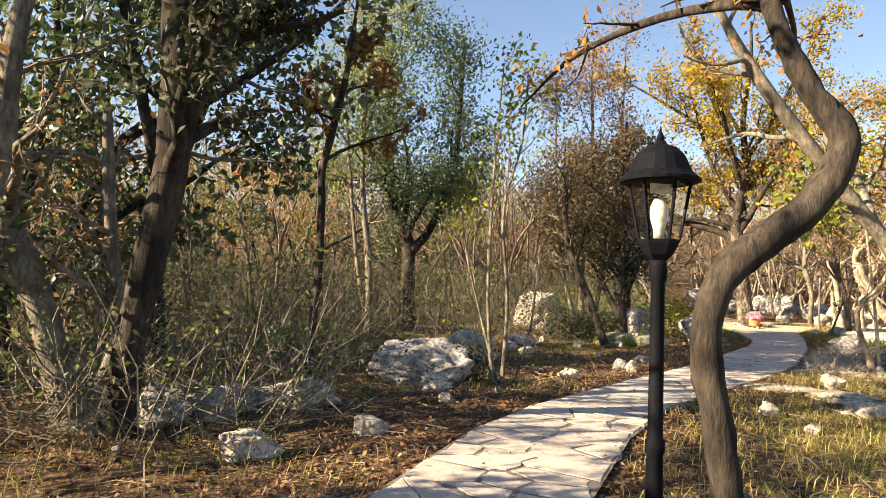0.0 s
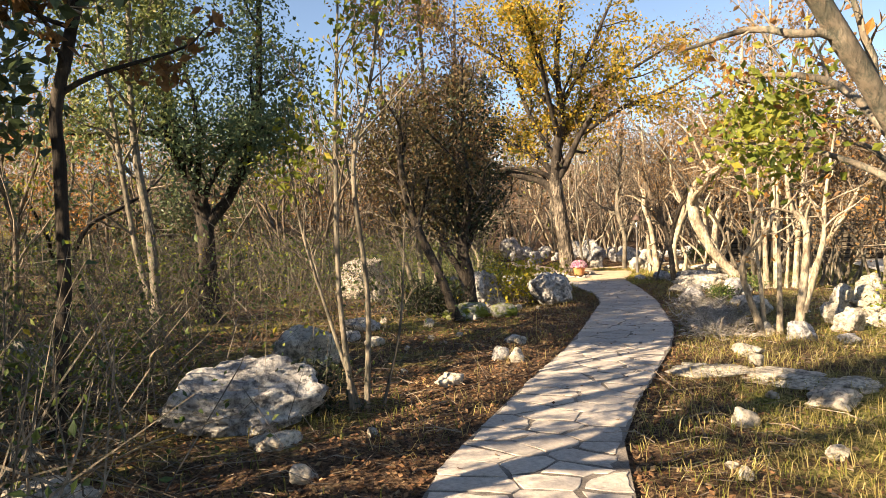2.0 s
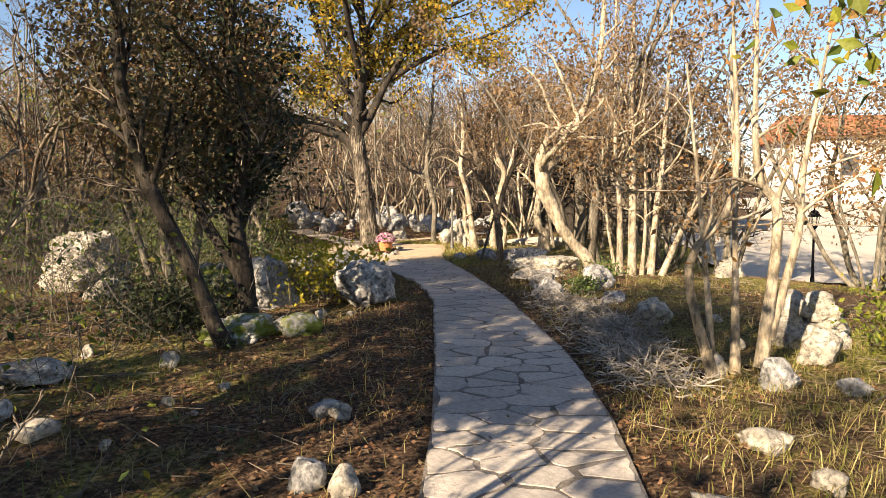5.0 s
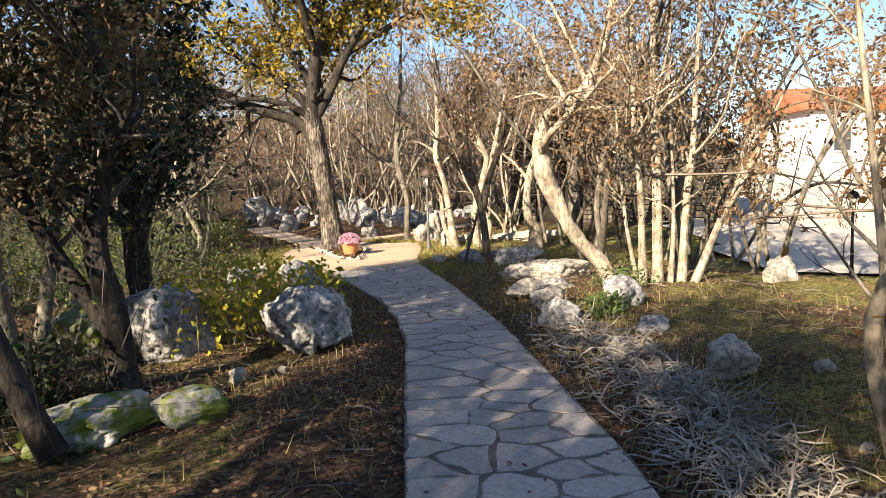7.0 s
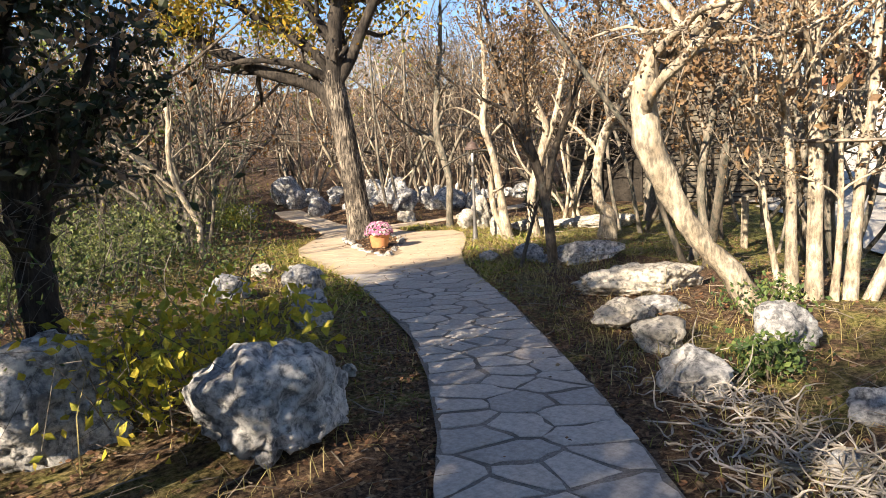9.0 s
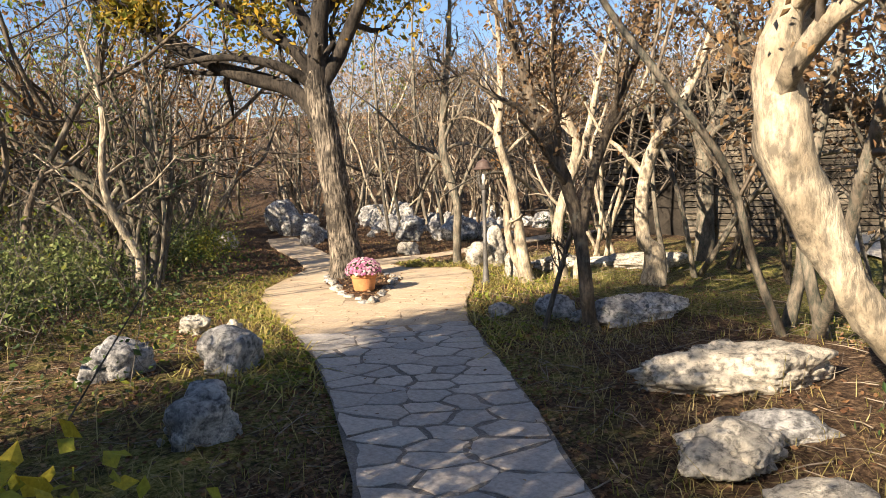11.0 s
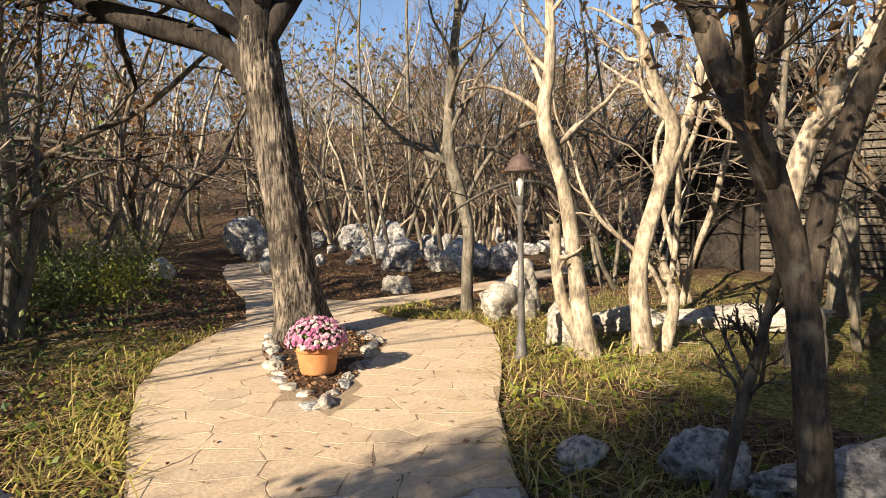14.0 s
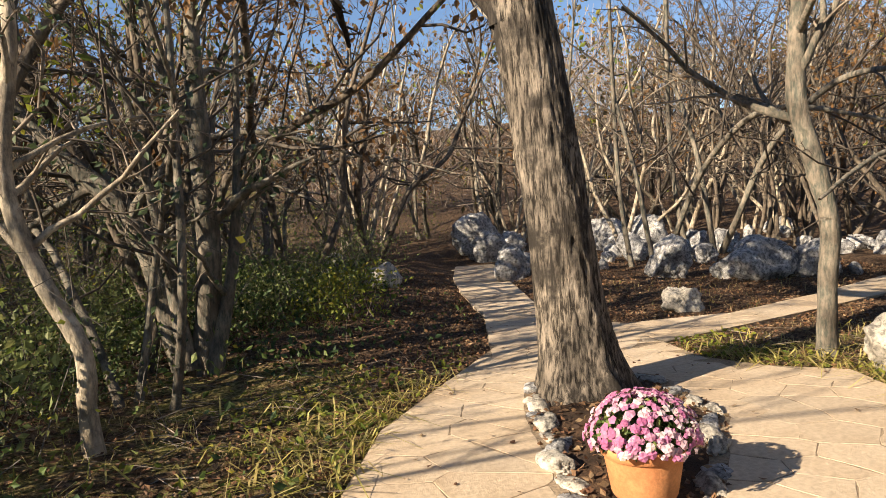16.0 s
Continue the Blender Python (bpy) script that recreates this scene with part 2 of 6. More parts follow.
M_SOIL = surface("bare_soil", [(0.3, (0.045, 0.028, 0.018)), (0.7, (0.11, 0.064, 0.036))], GREY, (3, 40), 0.95, 0.8)


def glass(name):
    m, nodes, links, p = material(name)
    p.inputs["Base Color"].default_value = (0.95, 0.95, 0.93, 1)
    p.inputs["Transmission Weight"].default_value, p.inputs["Roughness"].default_value, p.inputs["IOR"].default_value = 1.0, 0.03, 1.1
    return m


M_IRON.node_tree.nodes["Principled BSDF"].inputs["Specular IOR Level"].default_value = 0.08
M_GLASS = glass("lamp_glass")
M_BULB = surface("white_bulb", [(0.3, (0.42, 0.42, 0.4)), (0.7, (0.5, 0.5, 0.47))], GREY, (9, 60), 0.35, 0.0)


def ground_material():
    """Woodland floor: dark soil, rust-brown litter, patches of yellow-green grass and moss."""
    m, nodes, links, p = material("woodland_floor")
    fine = noise_node(nodes, links, 22, 9, 0.75)
    mid = noise_node(nodes, links, 3.2, 7, 0.65)
    big = noise_node(nodes, links, 0.42, 5, 0.6)
    soil = ramp(nodes, [(0.38, (0.025, 0.017, 0.012)), (0.5, (0.095, 0.06, 0.038)), (0.62, (0.24, 0.165, 0.1))])
    links.new(fine.outputs[0], soil.inputs[0])
    grass = ramp(nodes, [(0.38, (0.045, 0.05, 0.012)), (0.5, (0.18, 0.17, 0.045)), (0.64, (0.4, 0.34, 0.14))])
    links.new(fine.outputs[0], grass.inputs[0])
    add = nodes.new("ShaderNodeMath")
    add.operation = "ADD"
    links.new(big.outputs[0], add.inputs[0])
    links.new(mid.outputs[0], add.inputs[1])
    at = nodes.new("ShaderNodeAttribute")
    at.attribute_name = "grassy"
    add2 = nodes.new("ShaderNodeMath")
    add2.operation = "ADD"
    links.new(add.outputs[0], add2.inputs[0])
    links.new(at.outputs["Fac"], add2.inputs[1])
    where = ramp(nodes, [(0.48, (0, 0, 0)), (0.62, (1, 1, 1))])
    half = nodes.new("ShaderNodeMath")
    half.operation = "MULTIPLY"
    half.inputs[1].default_value = 0.5
    links.new(add2.outputs[0], half.inputs[0])
    links.new(half.outputs[0], where.inputs[0])
    links.new(mix_rgb(nodes, links, soil.outputs[0], grass.outputs[0], where.outputs[0]), p.inputs["Base Color"])
    p.inputs["Roughness"].default_value, p.inputs["Specular IOR Level"].default_value = 0.95, 0.1
    bn = nodes.new("ShaderNodeBump")
    bn.inputs["Strength"].default_value, bn.inputs["Distance"].default_value = 0.8, 0.05
    links.new(fine.outputs[0], bn.inputs["Height"])
    links.new(bn.outputs[0], p.inputs["Normal"])
    return m


M_GROUND = ground_material()


# ---- mesh helpers ----
def quads(name, V, F, mat, parent=None, smooth=False, label=""):
    """A mesh object of four-sided faces from arrays."""
    V, F = np.asarray(V, dtype=np.float32), np.asarray(F, dtype=np.int32)
    me = bpy.data.meshes.new(name)
    me.vertices.add(len(V))
    me.vertices.foreach_set("co", V.ravel())
    me.loops.add(F.size)
    me.loops.foreach_set("vertex_index", F.ravel())
    me.polygons.add(len(F))
    me.polygons.foreach_set("loop_start", np.arange(0, F.size, 4, dtype=np.int32))
    me.polygons.foreach_set("use_smooth", np.full(len(F), smooth))
    me.update(calc_edges=True)
    me.materials.append(mat)
    ob = new(name, me)
    ob.parent = parent
    return tagged(ob, label)


def part(name, bm, mat, parent=None, label="", smooth=False):
    me = bpy.data.meshes.new(name)
    for f in bm.faces:
        f.smooth = smooth
    bm.to_mesh(me)
    bm.free()
    me.materials.append(mat)
    ob = new(name, me)
    ob.parent = parent
    return tagged(ob, label)


def empty(name, m, label, category, group="", kind=""):
    ob = new(name)
    ob.matrix_basis = m
    ob.empty_display_size = 0.1
    return tagged(ob, label, category, group, kind)


def lathe(profile, sides=24, caps=True, square=False):
    """A turned shape from (radius, height) pairs."""
    bm = bmesh.new()
    rings = []
    for r, z in profile:
        rings.append([bm.verts.new((r * math.cos(2 * math.pi * (k + 0.5) / sides), r * math.sin(2 * math.pi * (k + 0.5) / sides), z)) for k in range(sides)])
    for a, b in zip(rings, rings[1:]):
        for k in range(sides):
            bm.faces.new((a[k], a[(k + 1) % sides], b[(k + 1) % sides], b[k]))
    if caps:
        bm.faces.new(rings[0][::-1])
        bm.faces.new(rings[-1])
    return bm


def box(x0, y0, z0, x1, y1, z1, bevel=0.0):
    bm = bmesh.new()
    bmesh.ops.create_cube(bm, size=1, matrix=Matrix.Translation(((x0 + x1) / 2, (y0 + y1) / 2, (z0 + z1) / 2)) @ Matrix.Diagonal((x1 - x0, y1 - y0, z1 - z0, 1)))
    if bevel:
        bmesh.ops.bevel(bm, geom=bm.edges[:], offset=bevel, segments=1, affect="EDGES")
    return bm


def waves(x, y, seed=0.0):
    """Smooth unevenness of about unit size, from arrays."""
    return (np.sin(0.9 * x + 1.3 * y + seed) + np.sin(1.7 * x - 0.8 * y + 2.1 + seed) + 0.6 * np.sin(3.1 * x + 2.3 * y + 4 + seed) + 0.5 * np.sin(-2.7 * x + 4.1 * y + 1 + seed) + 0.3 * np.sin(6.3 * x + 5.1 * y + seed)) / 3


# ---- the plan: paving outline and oak bed ----
LEFT_EDGE = [(-1.0, -4), (-0.95, 0), (-0.75, 2), (-0.36, 3.7), (0.3, 5.5), (0.97, 6.7), (1.6, 7.55), (2.65, 8.95), (3.65, 10.25), (4.7, 11.75), (5.8, 13.4), (6.55, 14.5), (7.1, 15.5), (7.6, 16.6), (8.05, 18.0), (8.4, 19.3), (8.65, 20.6), (8.85, 22.0), (9.07, 23.2), (9.42, 24.15), (9.9, 24.85), (10.85, 26.2), (11.38, 28.1), (11.85, 31), (12.35, 33.4), (13.1, 36)]
FAR_EDGE = [(14.1, 36), (13.4, 33.4), (12.9, 31), (12.35, 28.6), (12.3, 27.5), (12.7, 26.85), (14.1, 26.8), (16, 27.5), (18, 28.4), (21, 29.5), (21.3, 28.4), (17.5, 27.3), (15.1, 26.5), (13.3, 25.95), (12.5, 25.7), (12.45, 25.0), (12.7, 24.5), (13.15, 24.1)]
RIGHT_EDGE = [(0.55, -4), (0.6, 0), (0.55, 2), (0.88, 3.8), (1.5, 5.3), (2.2, 6.6), (2.97, 7.6), (3.67, 8.4), (4.75, 9.65), (5.9, 11.2), (7.03, 13.1), (7.8, 14.4), (8.53, 15.8), (9.1, 16.9), (9.65, 18.05), (10.5, 19.85), (11.2, 20.95), (11.8, 21.7), (12.35, 22.45), (12.95, 23.4)]
BED = np.array([(10.08, 21.55), (10.75, 22.4), (11.6, 23.5), (11.75, 24.6), (11.3, 25.0), (10.7, 24.8), (10.45, 24.2), (10.1, 22.7)])
OUTLINE = np.array(LEFT_EDGE + FAR_EDGE + RIGHT_EDGE[::-1])


def inside(poly, P):
    a, b = poly, np.roll(poly, -1, 0)
    x, y = P[:, :1], P[:, 1:2]
    cross = ((a[:, 1] > y) != (b[:, 1] > y)) & (x < (b[:, 0] - a[:, 0]) * (y - a[:, 1]) / (b[:, 1] - a[:, 1] + 1e-12) + a[:, 0])
    return cross.sum(1) % 2 == 1


def edge_distance(poly, P):
    """Distance to the outline, and the nearest point on it."""
    best, near = np.full(len(P), 1e9), np.zeros((len(P), 2))
    for a, b in zip(poly, np.roll(poly, -1, 0)):
        d = b - a
        k = np.clip(((P - a) @ d) / (d @ d), 0, 1)
        q = a + k[:, None] * d
        r = np.hypot(*(P - q).T)
        w = r < best
        best[w], near[w] = r[w], q[w]
    return best, near


def off_path(P):
    """Metres from the paving; negative on it."""
    d, _ = edge_distance(OUTLINE, P)
    return np.where(inside(OUTLINE, P), -d, d)


def height(x, y, off=None):
    x, y = np.asarray(x, float), np.asarray(y, float)
    if off is None:
        off = off_path(np.stack([x.ravel(), y.ravel()], 1)).reshape(x.shape)
    k = np.clip(off / 0.9, 0, 1)
    far = np.clip((np.hypot(x - 8, y - 15) - 24) / 60, 0, 1)
    bumps = 0.065 * waves(x * 0.9, y * 0.9) + 0.025 * waves(x * 3.3, y * 3.3, 1.0)
    left = np.clip((3.5 - x + y * 0.25) / 3, 0, 1) * np.clip((13 - y) / 3, 0, 1)
    dip = -0.13 * left * np.clip(off - 0.4, 0, 1.5) / 1.5
    low = -1.0 * np.clip((x - 12.5) / 7, 0, 1) * np.clip((21 - y) / 4, 0, 1)
    rise = 0.35 * np.clip((y - 27) / 12, 0, 1) + 11 * far ** 1.3 * np.clip((y - 0.9 * x + 22) / 20, 0, 1)
    z = GZ - 0.035 + k * (0.03 + bumps + dip) + low + rise * k
    return np.where(off < -0.02, GZ - 0.045, z)


def spot(x, y, dz=0.0):
    return float(height(np.array([x]), np.array([y]))[0]) + dz


# ---- ground ----
def spread_axis(a, b, step, far):
    core = np.arange(a, b, step)
    out = [b]
    d = step
    while out[-1] < far:
        d *= 1.35
        out.append(out[-1] + d)
    back = [a]
    d = step
    while back[-1] > -far:
        d *= 1.35
        back.append(back[-1] - d)
    return np.array(back[:0:-1] + list(core) + out)


def build_ground():
    X, Y = spread_axis(-7, 19, 0.155, 2500), spread_axis(-1, 38, 0.155, 2500)
    gx, gy = np.meshgrid(X, Y)
    P = np.stack([gx.ravel(), gy.ravel()], 1)
    off = off_path(P)
    V = np.column_stack([P, height(P[:, 0], P[:, 1], off)])
    n, k = len(X), np.arange(len(Y) - 1)[:, None] * len(X) + np.arange(len(X) - 1)[None, :]
    k = k.ravel()
    ob = quads("ground", V, np.stack([k, k + 1, k + n + 1, k + n], 1), M_GROUND, smooth=True)
    side = np.clip((P[:, 0] - 0.62 * P[:, 1] + 0.6) / 1.0, -1, 1)
    grassy = 0.16 * side * (P[:, 1] < 15) + 0.06 * ((P[:, 1] > 17) & (P[:, 1] < 24.5)) * (np.abs(off) < 2.5) - 0.12 * (off < 0.8) * (P[:, 1] < 15) * (side < 0) + 0.2 * (off > 1.1) * (side < 0) * (P[:, 1] > 7.5) * (P[:, 1] < 15) + 0.2 * (P[:, 0] > 12.5) * (P[:, 1] < 22) - 0.14 * (side > 0) * (P[:, 1] > 10) * (P[:, 0] < 12.5) - 0.3 * (P[:, 1] > 25.2) * (P[:, 0] > 9.5)
    ob.data.attributes.new("grassy", "FLOAT", "POINT").data.foreach_set("value", grassy.astype(np.float32))
    return tagged(ob, "uneven woodland floor of soil, leaf litter and patchy grass", "ground", kind="structure")


build_ground()


def build_yard():
    """Pale gravel yard in front of the white house."""
    gx, gy = np.meshgrid(np.arange(17.0, 62, 1.0), np.arange(2.0, 46, 1.0))
    keep_y = gy - (gx - 17) * 0.47
    P = np.stack([gx.ravel(), gy.ravel()], 1)
    V = np.column_stack([P, height(P[:, 0], P[:, 1]) + 0.08])
    n = gx.shape[1]
    k = (np.arange(gx.shape[0] - 1)[:, None] * n + np.arange(n - 1)[None, :]).ravel()
    mid = keep_y.ravel()[k]
    k = k[(mid > 5) & (mid < 18.5 + 0.8 * np.sin(V[k, 0] * 0.7)) & (V[k, 0] > 19.0 + np.sin(V[k, 1]))]
    tagged(quads("gravel_yard", V, np.stack([k, k + 1, k + n + 1, k + n], 1), M_GRAVEL, smooth=True), "pale gravel yard in front of the white house", "yard", kind="structure")


build_yard()


# ---- trees ----
def smooth_line(pts, n=4):
    """A denser line through the points (Catmull-Rom)."""
    p = np.asarray(pts, float)
    p = np.vstack([2 * p[0] - p[1], p, 2 * p[-1] - p[-2]])
    out = []
    for i in range(1, len(p) - 2):
        for t in np.arange(n) / n:
            a, b, c, d = p[i - 1], p[i], p[i + 1], p[i + 2]
            out.append(0.5 * (2 * b + (c - a) * t + (2 * a - 5 * b + 4 * c - d) * t * t + (3 * b - a - 3 * c + d) * t ** 3))
    return np.array(out + [p[-2]])


def unit(v):
    return v / (np.linalg.norm(v) + 1e-9)


def tube_mesh(lines, rng, gnarl=0.0):
    """Joined tapering tubes from (points, radii, sides)."""
    VV, FF, base = [], [], 0
    for pts, rad, sides in lines:
        n = len(pts)
        tan = np.gradient(pts, axis=0)
        tan /= np.linalg.norm(tan, axis=1)[:, None] + 1e-9
        ref = np.array([0.0, 1.0, 0.0]) if abs(tan[0][2]) > 0.7 else np.array([0.0, 0.0, 1.0])
        u = np.cross(tan, ref)
        u /= np.linalg.norm(u, axis=1)[:, None] + 1e-9
        v = np.cross(tan, u)
        a = 2 * np.pi * np.arange(sides) / sides
        r = np.asarray(rad)[:, None] * (1 + gnarl * rng.normal(size=(n, sides)))
        ring = pts[:, None, :] + r[..., None] * (np.cos(a)[None, :, None] * u[:, None, :] + np.sin(a)[None, :, None] * v[:, None, :])
        VV.append(ring.reshape(-1, 3))
        i = (np.arange(n - 1) * sides)[:, None]
        k, k2 = np.arange(sides)[None, :], (np.arange(sides)[None, :] + 1) % sides
        FF.append(base + np.stack([i + k, i + k2, i + sides + k2, i + sides + k], -1).reshape(-1, 4))
        base += n * sides
    return np.concatenate(VV), np.concatenate(FF)


def wander(rng, p, d, length, n, curl, up):
    pts, step = [np.asarray(p, float)], length / n
    d = unit(np.asarray(d, float))
    for _ in range(n):
        d = unit(d + curl * rng.normal(size=3) + np.array([0, 0, up]))
        pts.append(pts[-1] + d * step)
    return np.array(pts)


SIDES, SEGS = (9, 6, 4, 3, 3), (8, 7, 4, 2, 1)


LIGHT_SIDES, LIGHT_SEGS = (8, 4, 3, 3, 3), (6, 4, 2, 1, 1)


def sprout(rng, levels, line, radii, level, counts, ratio, angle, curl, up, start, fine=True):
    """Branches along a line, and branches on those."""
    if level > len(counts):
        return
    length = np.linalg.norm(np.diff(line, axis=0), axis=1).sum()
    n = counts[level - 1]
    for k in range(n):
        f = start + (0.99 - start) * (k + rng.random()) / n
        x = f * (len(line) - 1)
        i = min(int(x), len(line) - 2)
        p = line[i] + (x - i) * (line[i + 1] - line[i])
        t = unit(line[i + 1] - line[i])
        q = rng.normal(size=3)
        q = unit(q - t * (q @ t))
        a = angle * rng.uniform(0.6, 1.3)
        d = t * math.cos(a) + q * math.sin(a)
        ln = ratio * length * (1.15 - 0.6 * f) * rng.uniform(0.6, 1.3)
        r0 = max(0.003, (0.52 if level < 2 else 0.47) * (radii[i] + (x - i) * (radii[i + 1] - radii[i])))
        m = (SEGS if fine else LIGHT_SEGS)[min(level, 4)]
        pts = wander(rng, p, d, ln, m, curl, up)
        rad = np.linspace(r0, max(0.0025, r0 * 0.3), m + 1)
        levels[level].append((pts, rad, (SIDES if fine else LIGHT_SIDES)[min(level, 4)]))
        sprout(rng, levels, pts, rad, level + 1, counts, ratio, angle, curl, up, 0.25, fine)


def leaf_mesh(rng, P, size, spread, flat=0.0):
    """Folded lozenge leaves round the points P."""
    n = len(P)
    c = P + rng.normal(size=(n, 3)) * spread
    a = rng.normal(size=(n, 3))
    a[:, 2] -= 0.3
    b = rng.normal(size=(n, 3))
    if flat:
        a[:, 2] *= 1 - flat
        b[:, 2] *= 1 - flat
    a /= np.linalg.norm(a, axis=1)[:, None]
    b -= a * (a * b).sum(1)[:, None]
    b /= np.linalg.norm(b, axis=1)[:, None] + 1e-9
    nrm = np.cross(a, b)
    s = size * rng.uniform(0.6, 1.35, (n, 1))
    V = np.stack([c - a * s * 0.5, c + b * s * 0.3 + nrm * s * 0.09, c + a * s * 0.55, c - b * s * 0.3 + nrm * s * 0.09], 1).reshape(-1, 3)
    return V, np.arange(4 * n).reshape(-1, 4)


def make_tree(name, label, loc, stems, bark, twig, seed, counts=(9, 6, 5, 3), ratio=0.42, angle=0.75, curl=0.16, up=0.05, start=0.35, leaves=0, leaf=None, leaf_size=0.07, spread=0.1, gnarl=0.05, category="tree", group="", leaf_from=0.0, extra=(), fine=True, shaded_bough_bark=None):
    """stems: (points from the base, radii at both ends). extra: limbs of their own, in the same form."""
    rng = np.random.default_rng(seed)
    root = empty(name, pose(*loc), label, category, group)
    levels = [[] for _ in range(len(counts) + 1)]
    for k, (pts, rads) in enumerate(list(stems) + list(extra)):
        line = smooth_line(pts, 4)
        rad = np.interp(np.linspace(0, 1, len(line)), np.linspace(0, 1, len(rads)), rads)
        if k < len(stems):
            rad[:3] *= np.array([1.3, 1.14, 1.04])
        levels[0].append((line, rad, 10 if fine else 6))
        st = start if k < len(stems) else 0.15
        sprout(rng, levels, line, rad, 1, counts, ratio, angle, curl, up, st, fine)
    for k, line in enumerate(levels[0]):
        quads("trunk" if k == 0 else "stem" if k < len(stems) else "bough", *tube_mesh([line], rng, gnarl), bark if k < len(stems) or not shaded_bough_bark else shaded_bough_bark, root, True)
    if fine:
        for line in levels[1]:
            quads("limb", *tube_mesh([line], rng, 0.03), shaded_bough_bark or bark, root, True)
        small = [x for l in levels[2:] for x in l]
    else:
        small = [x for l in levels[1:] for x in l]
    if small:
        tagged(quads("branchwork", *tube_mesh(small, rng), twig, root, True), kind="stuff")
    if leaves:
        tips = levels[-1] + (levels[-2] if len(counts) > 1 else [])
        T = np.concatenate([t[0][1:] for t in tips])
        T = T[T[:, 2] >= leaf_from]
        V, F = leaf_mesh(rng, T[rng.integers(0, len(T), leaves)], leaf_size, spread)
        tagged(quads("crown", V, F, leaf, root), kind="stuff")
    return root


def stem(rng, high, lean, r0, r1, start=(0, 0), n=5, curl=0.1):
    """A free-standing stem of uneven growth."""
    a = rng.uniform(0, 2 * math.pi)
    d = np.array([math.cos(a) * lean, math.sin(a) * lean, 1.0])
    pts = wander(rng, (start[0], start[1], -0.06), d, high, n, curl, 0.06)
    return pts, (r0, r0 * 0.8, r1)


def rel(base, pts):
    return [(x - base[0], y - base[1], z - base[2]) for x, y, z in pts]


# the oak beside the flower pot
b = (11.0, 24.35, spot(11.0, 24.35, -0.02))
# leader and boughs: naturally dark, with shade also put into the bark colour
make_tree("oak_tree", "tall furrowed oak with sparse yellow leaves in a stone-edged bed", b,
          [(rel(b, [(11.03, 24.35, 0.3), (10.93, 24.4, 1.0), (10.86, 24.4, 1.7), (10.74, 24.46, 2.76), (10.66, 24.5, 3.4), (10.64, 24.5, 3.9)]), (0.34, 0.27, 0.245, 0.24, 0.26, 0.2))],
          M_BARK_OAK, M_TWIG_DARK, 3, counts=(7, 6, 4, 3), ratio=0.3, angle=0.75, curl=0.24, up=0.05, start=0.97, leaves=26000, leaf=M_LEAF_OAK, leaf_size=0.12, spread=0.26, gnarl=0.05, leaf_from=4.4, shaded_bough_bark=M_BARK_DARK,
          extra=[(rel(b, [(10.67, 24.5, 3.1), (10.64, 24.5, 3.7), (10.72, 24.46, 4.7), (10.9, 24.4, 6.0), (10.8, 24.4, 7.8), (11.0, 24.3, 9.8), (11.0, 24.3, 11.4)]), (0.225, 0.2, 0.14, 0.11, 0.08, 0.04)),
                 (rel(b, [(10.7, 24.5, 3.05), (10.3, 24.7, 3.6), (9.44, 25.24, 3.96), (8.53, 25.79, 4.5), (7.86, 26.2, 5.0), (6.9, 26.6, 5.6)]), (0.15, 0.135, 0.11, 0.05)),
                 (rel(b, [(10.66, 24.48, 3.7), (10.35, 24.66, 4.25), (9.8, 25.02, 4.75), (9.0, 25.3, 5.3), (8.2, 25.4, 6.4)]), (0.13, 0.1, 0.08, 0.03)),
                 (rel(b, [(10.66, 24.46, 3.6), (11.0, 24.3, 4.2), (11.35, 24.0, 5.1), (11.9, 23.6, 6.2), (12.6, 23.1, 8.0)]), (0.14, 0.115, 0.09, 0.04)),
                 (rel(b, [(10.7, 24.44, 4.4), (10.2, 24.7, 5.3), (9.8, 25.1, 6.6), (9.3, 25.3, 8.6)]), (0.12, 0.09, 0.04)),
                 (rel(b, [(10.72, 24.44, 4.8), (11.5, 25.1, 5.6), (12.4, 25.8, 6.8), (13.0, 26.4, 8.4)]), (0.11, 0.09, 0.03)),
                 (rel(b, [(10.8, 24.42, 5.2), (10.0, 23.6, 6.6), (9.2, 22.6, 7.8), (8.2, 21.8, 9.2)]), (0.1, 0.07, 0.03)),
                 (rel(b, [(10.85, 24.4, 5.6), (12.2, 24.2, 6.8), (13.7, 23.6, 7.7), (15.2, 22.9, 8.6)]), (0.1, 0.07, 0.02)),
                 (rel(b, [(11.4, 24.0, 5.2), (12.6, 23.2, 6.0), (13.9, 22.5, 6.5), (15.0, 21.8, 7.2)]), (0.09, 0.06, 0.02)),
                 (rel(b, [(10.85, 24.4, 6.2), (11.9, 24.5, 7.8), (12.9, 24.4, 9.8), (13.6, 24.2, 11.4)]), (0.09, 0.06, 0.02)),
                 (rel(b, [(10.85, 24.4, 6.0), (9.4, 24.9, 7.6), (7.8, 25.4, 8.8), (6.4, 26.0, 9.8)]), (0.1, 0.06, 0.02)),
                 (rel(b, [(10.85, 24.4, 7.0), (10.0, 25.2, 9.2), (9.2, 26.0, 11.2)]), (0.08, 0.05, 0.02))])
oak = [o for o in scene.objects if o.name == "oak_tree"][0]


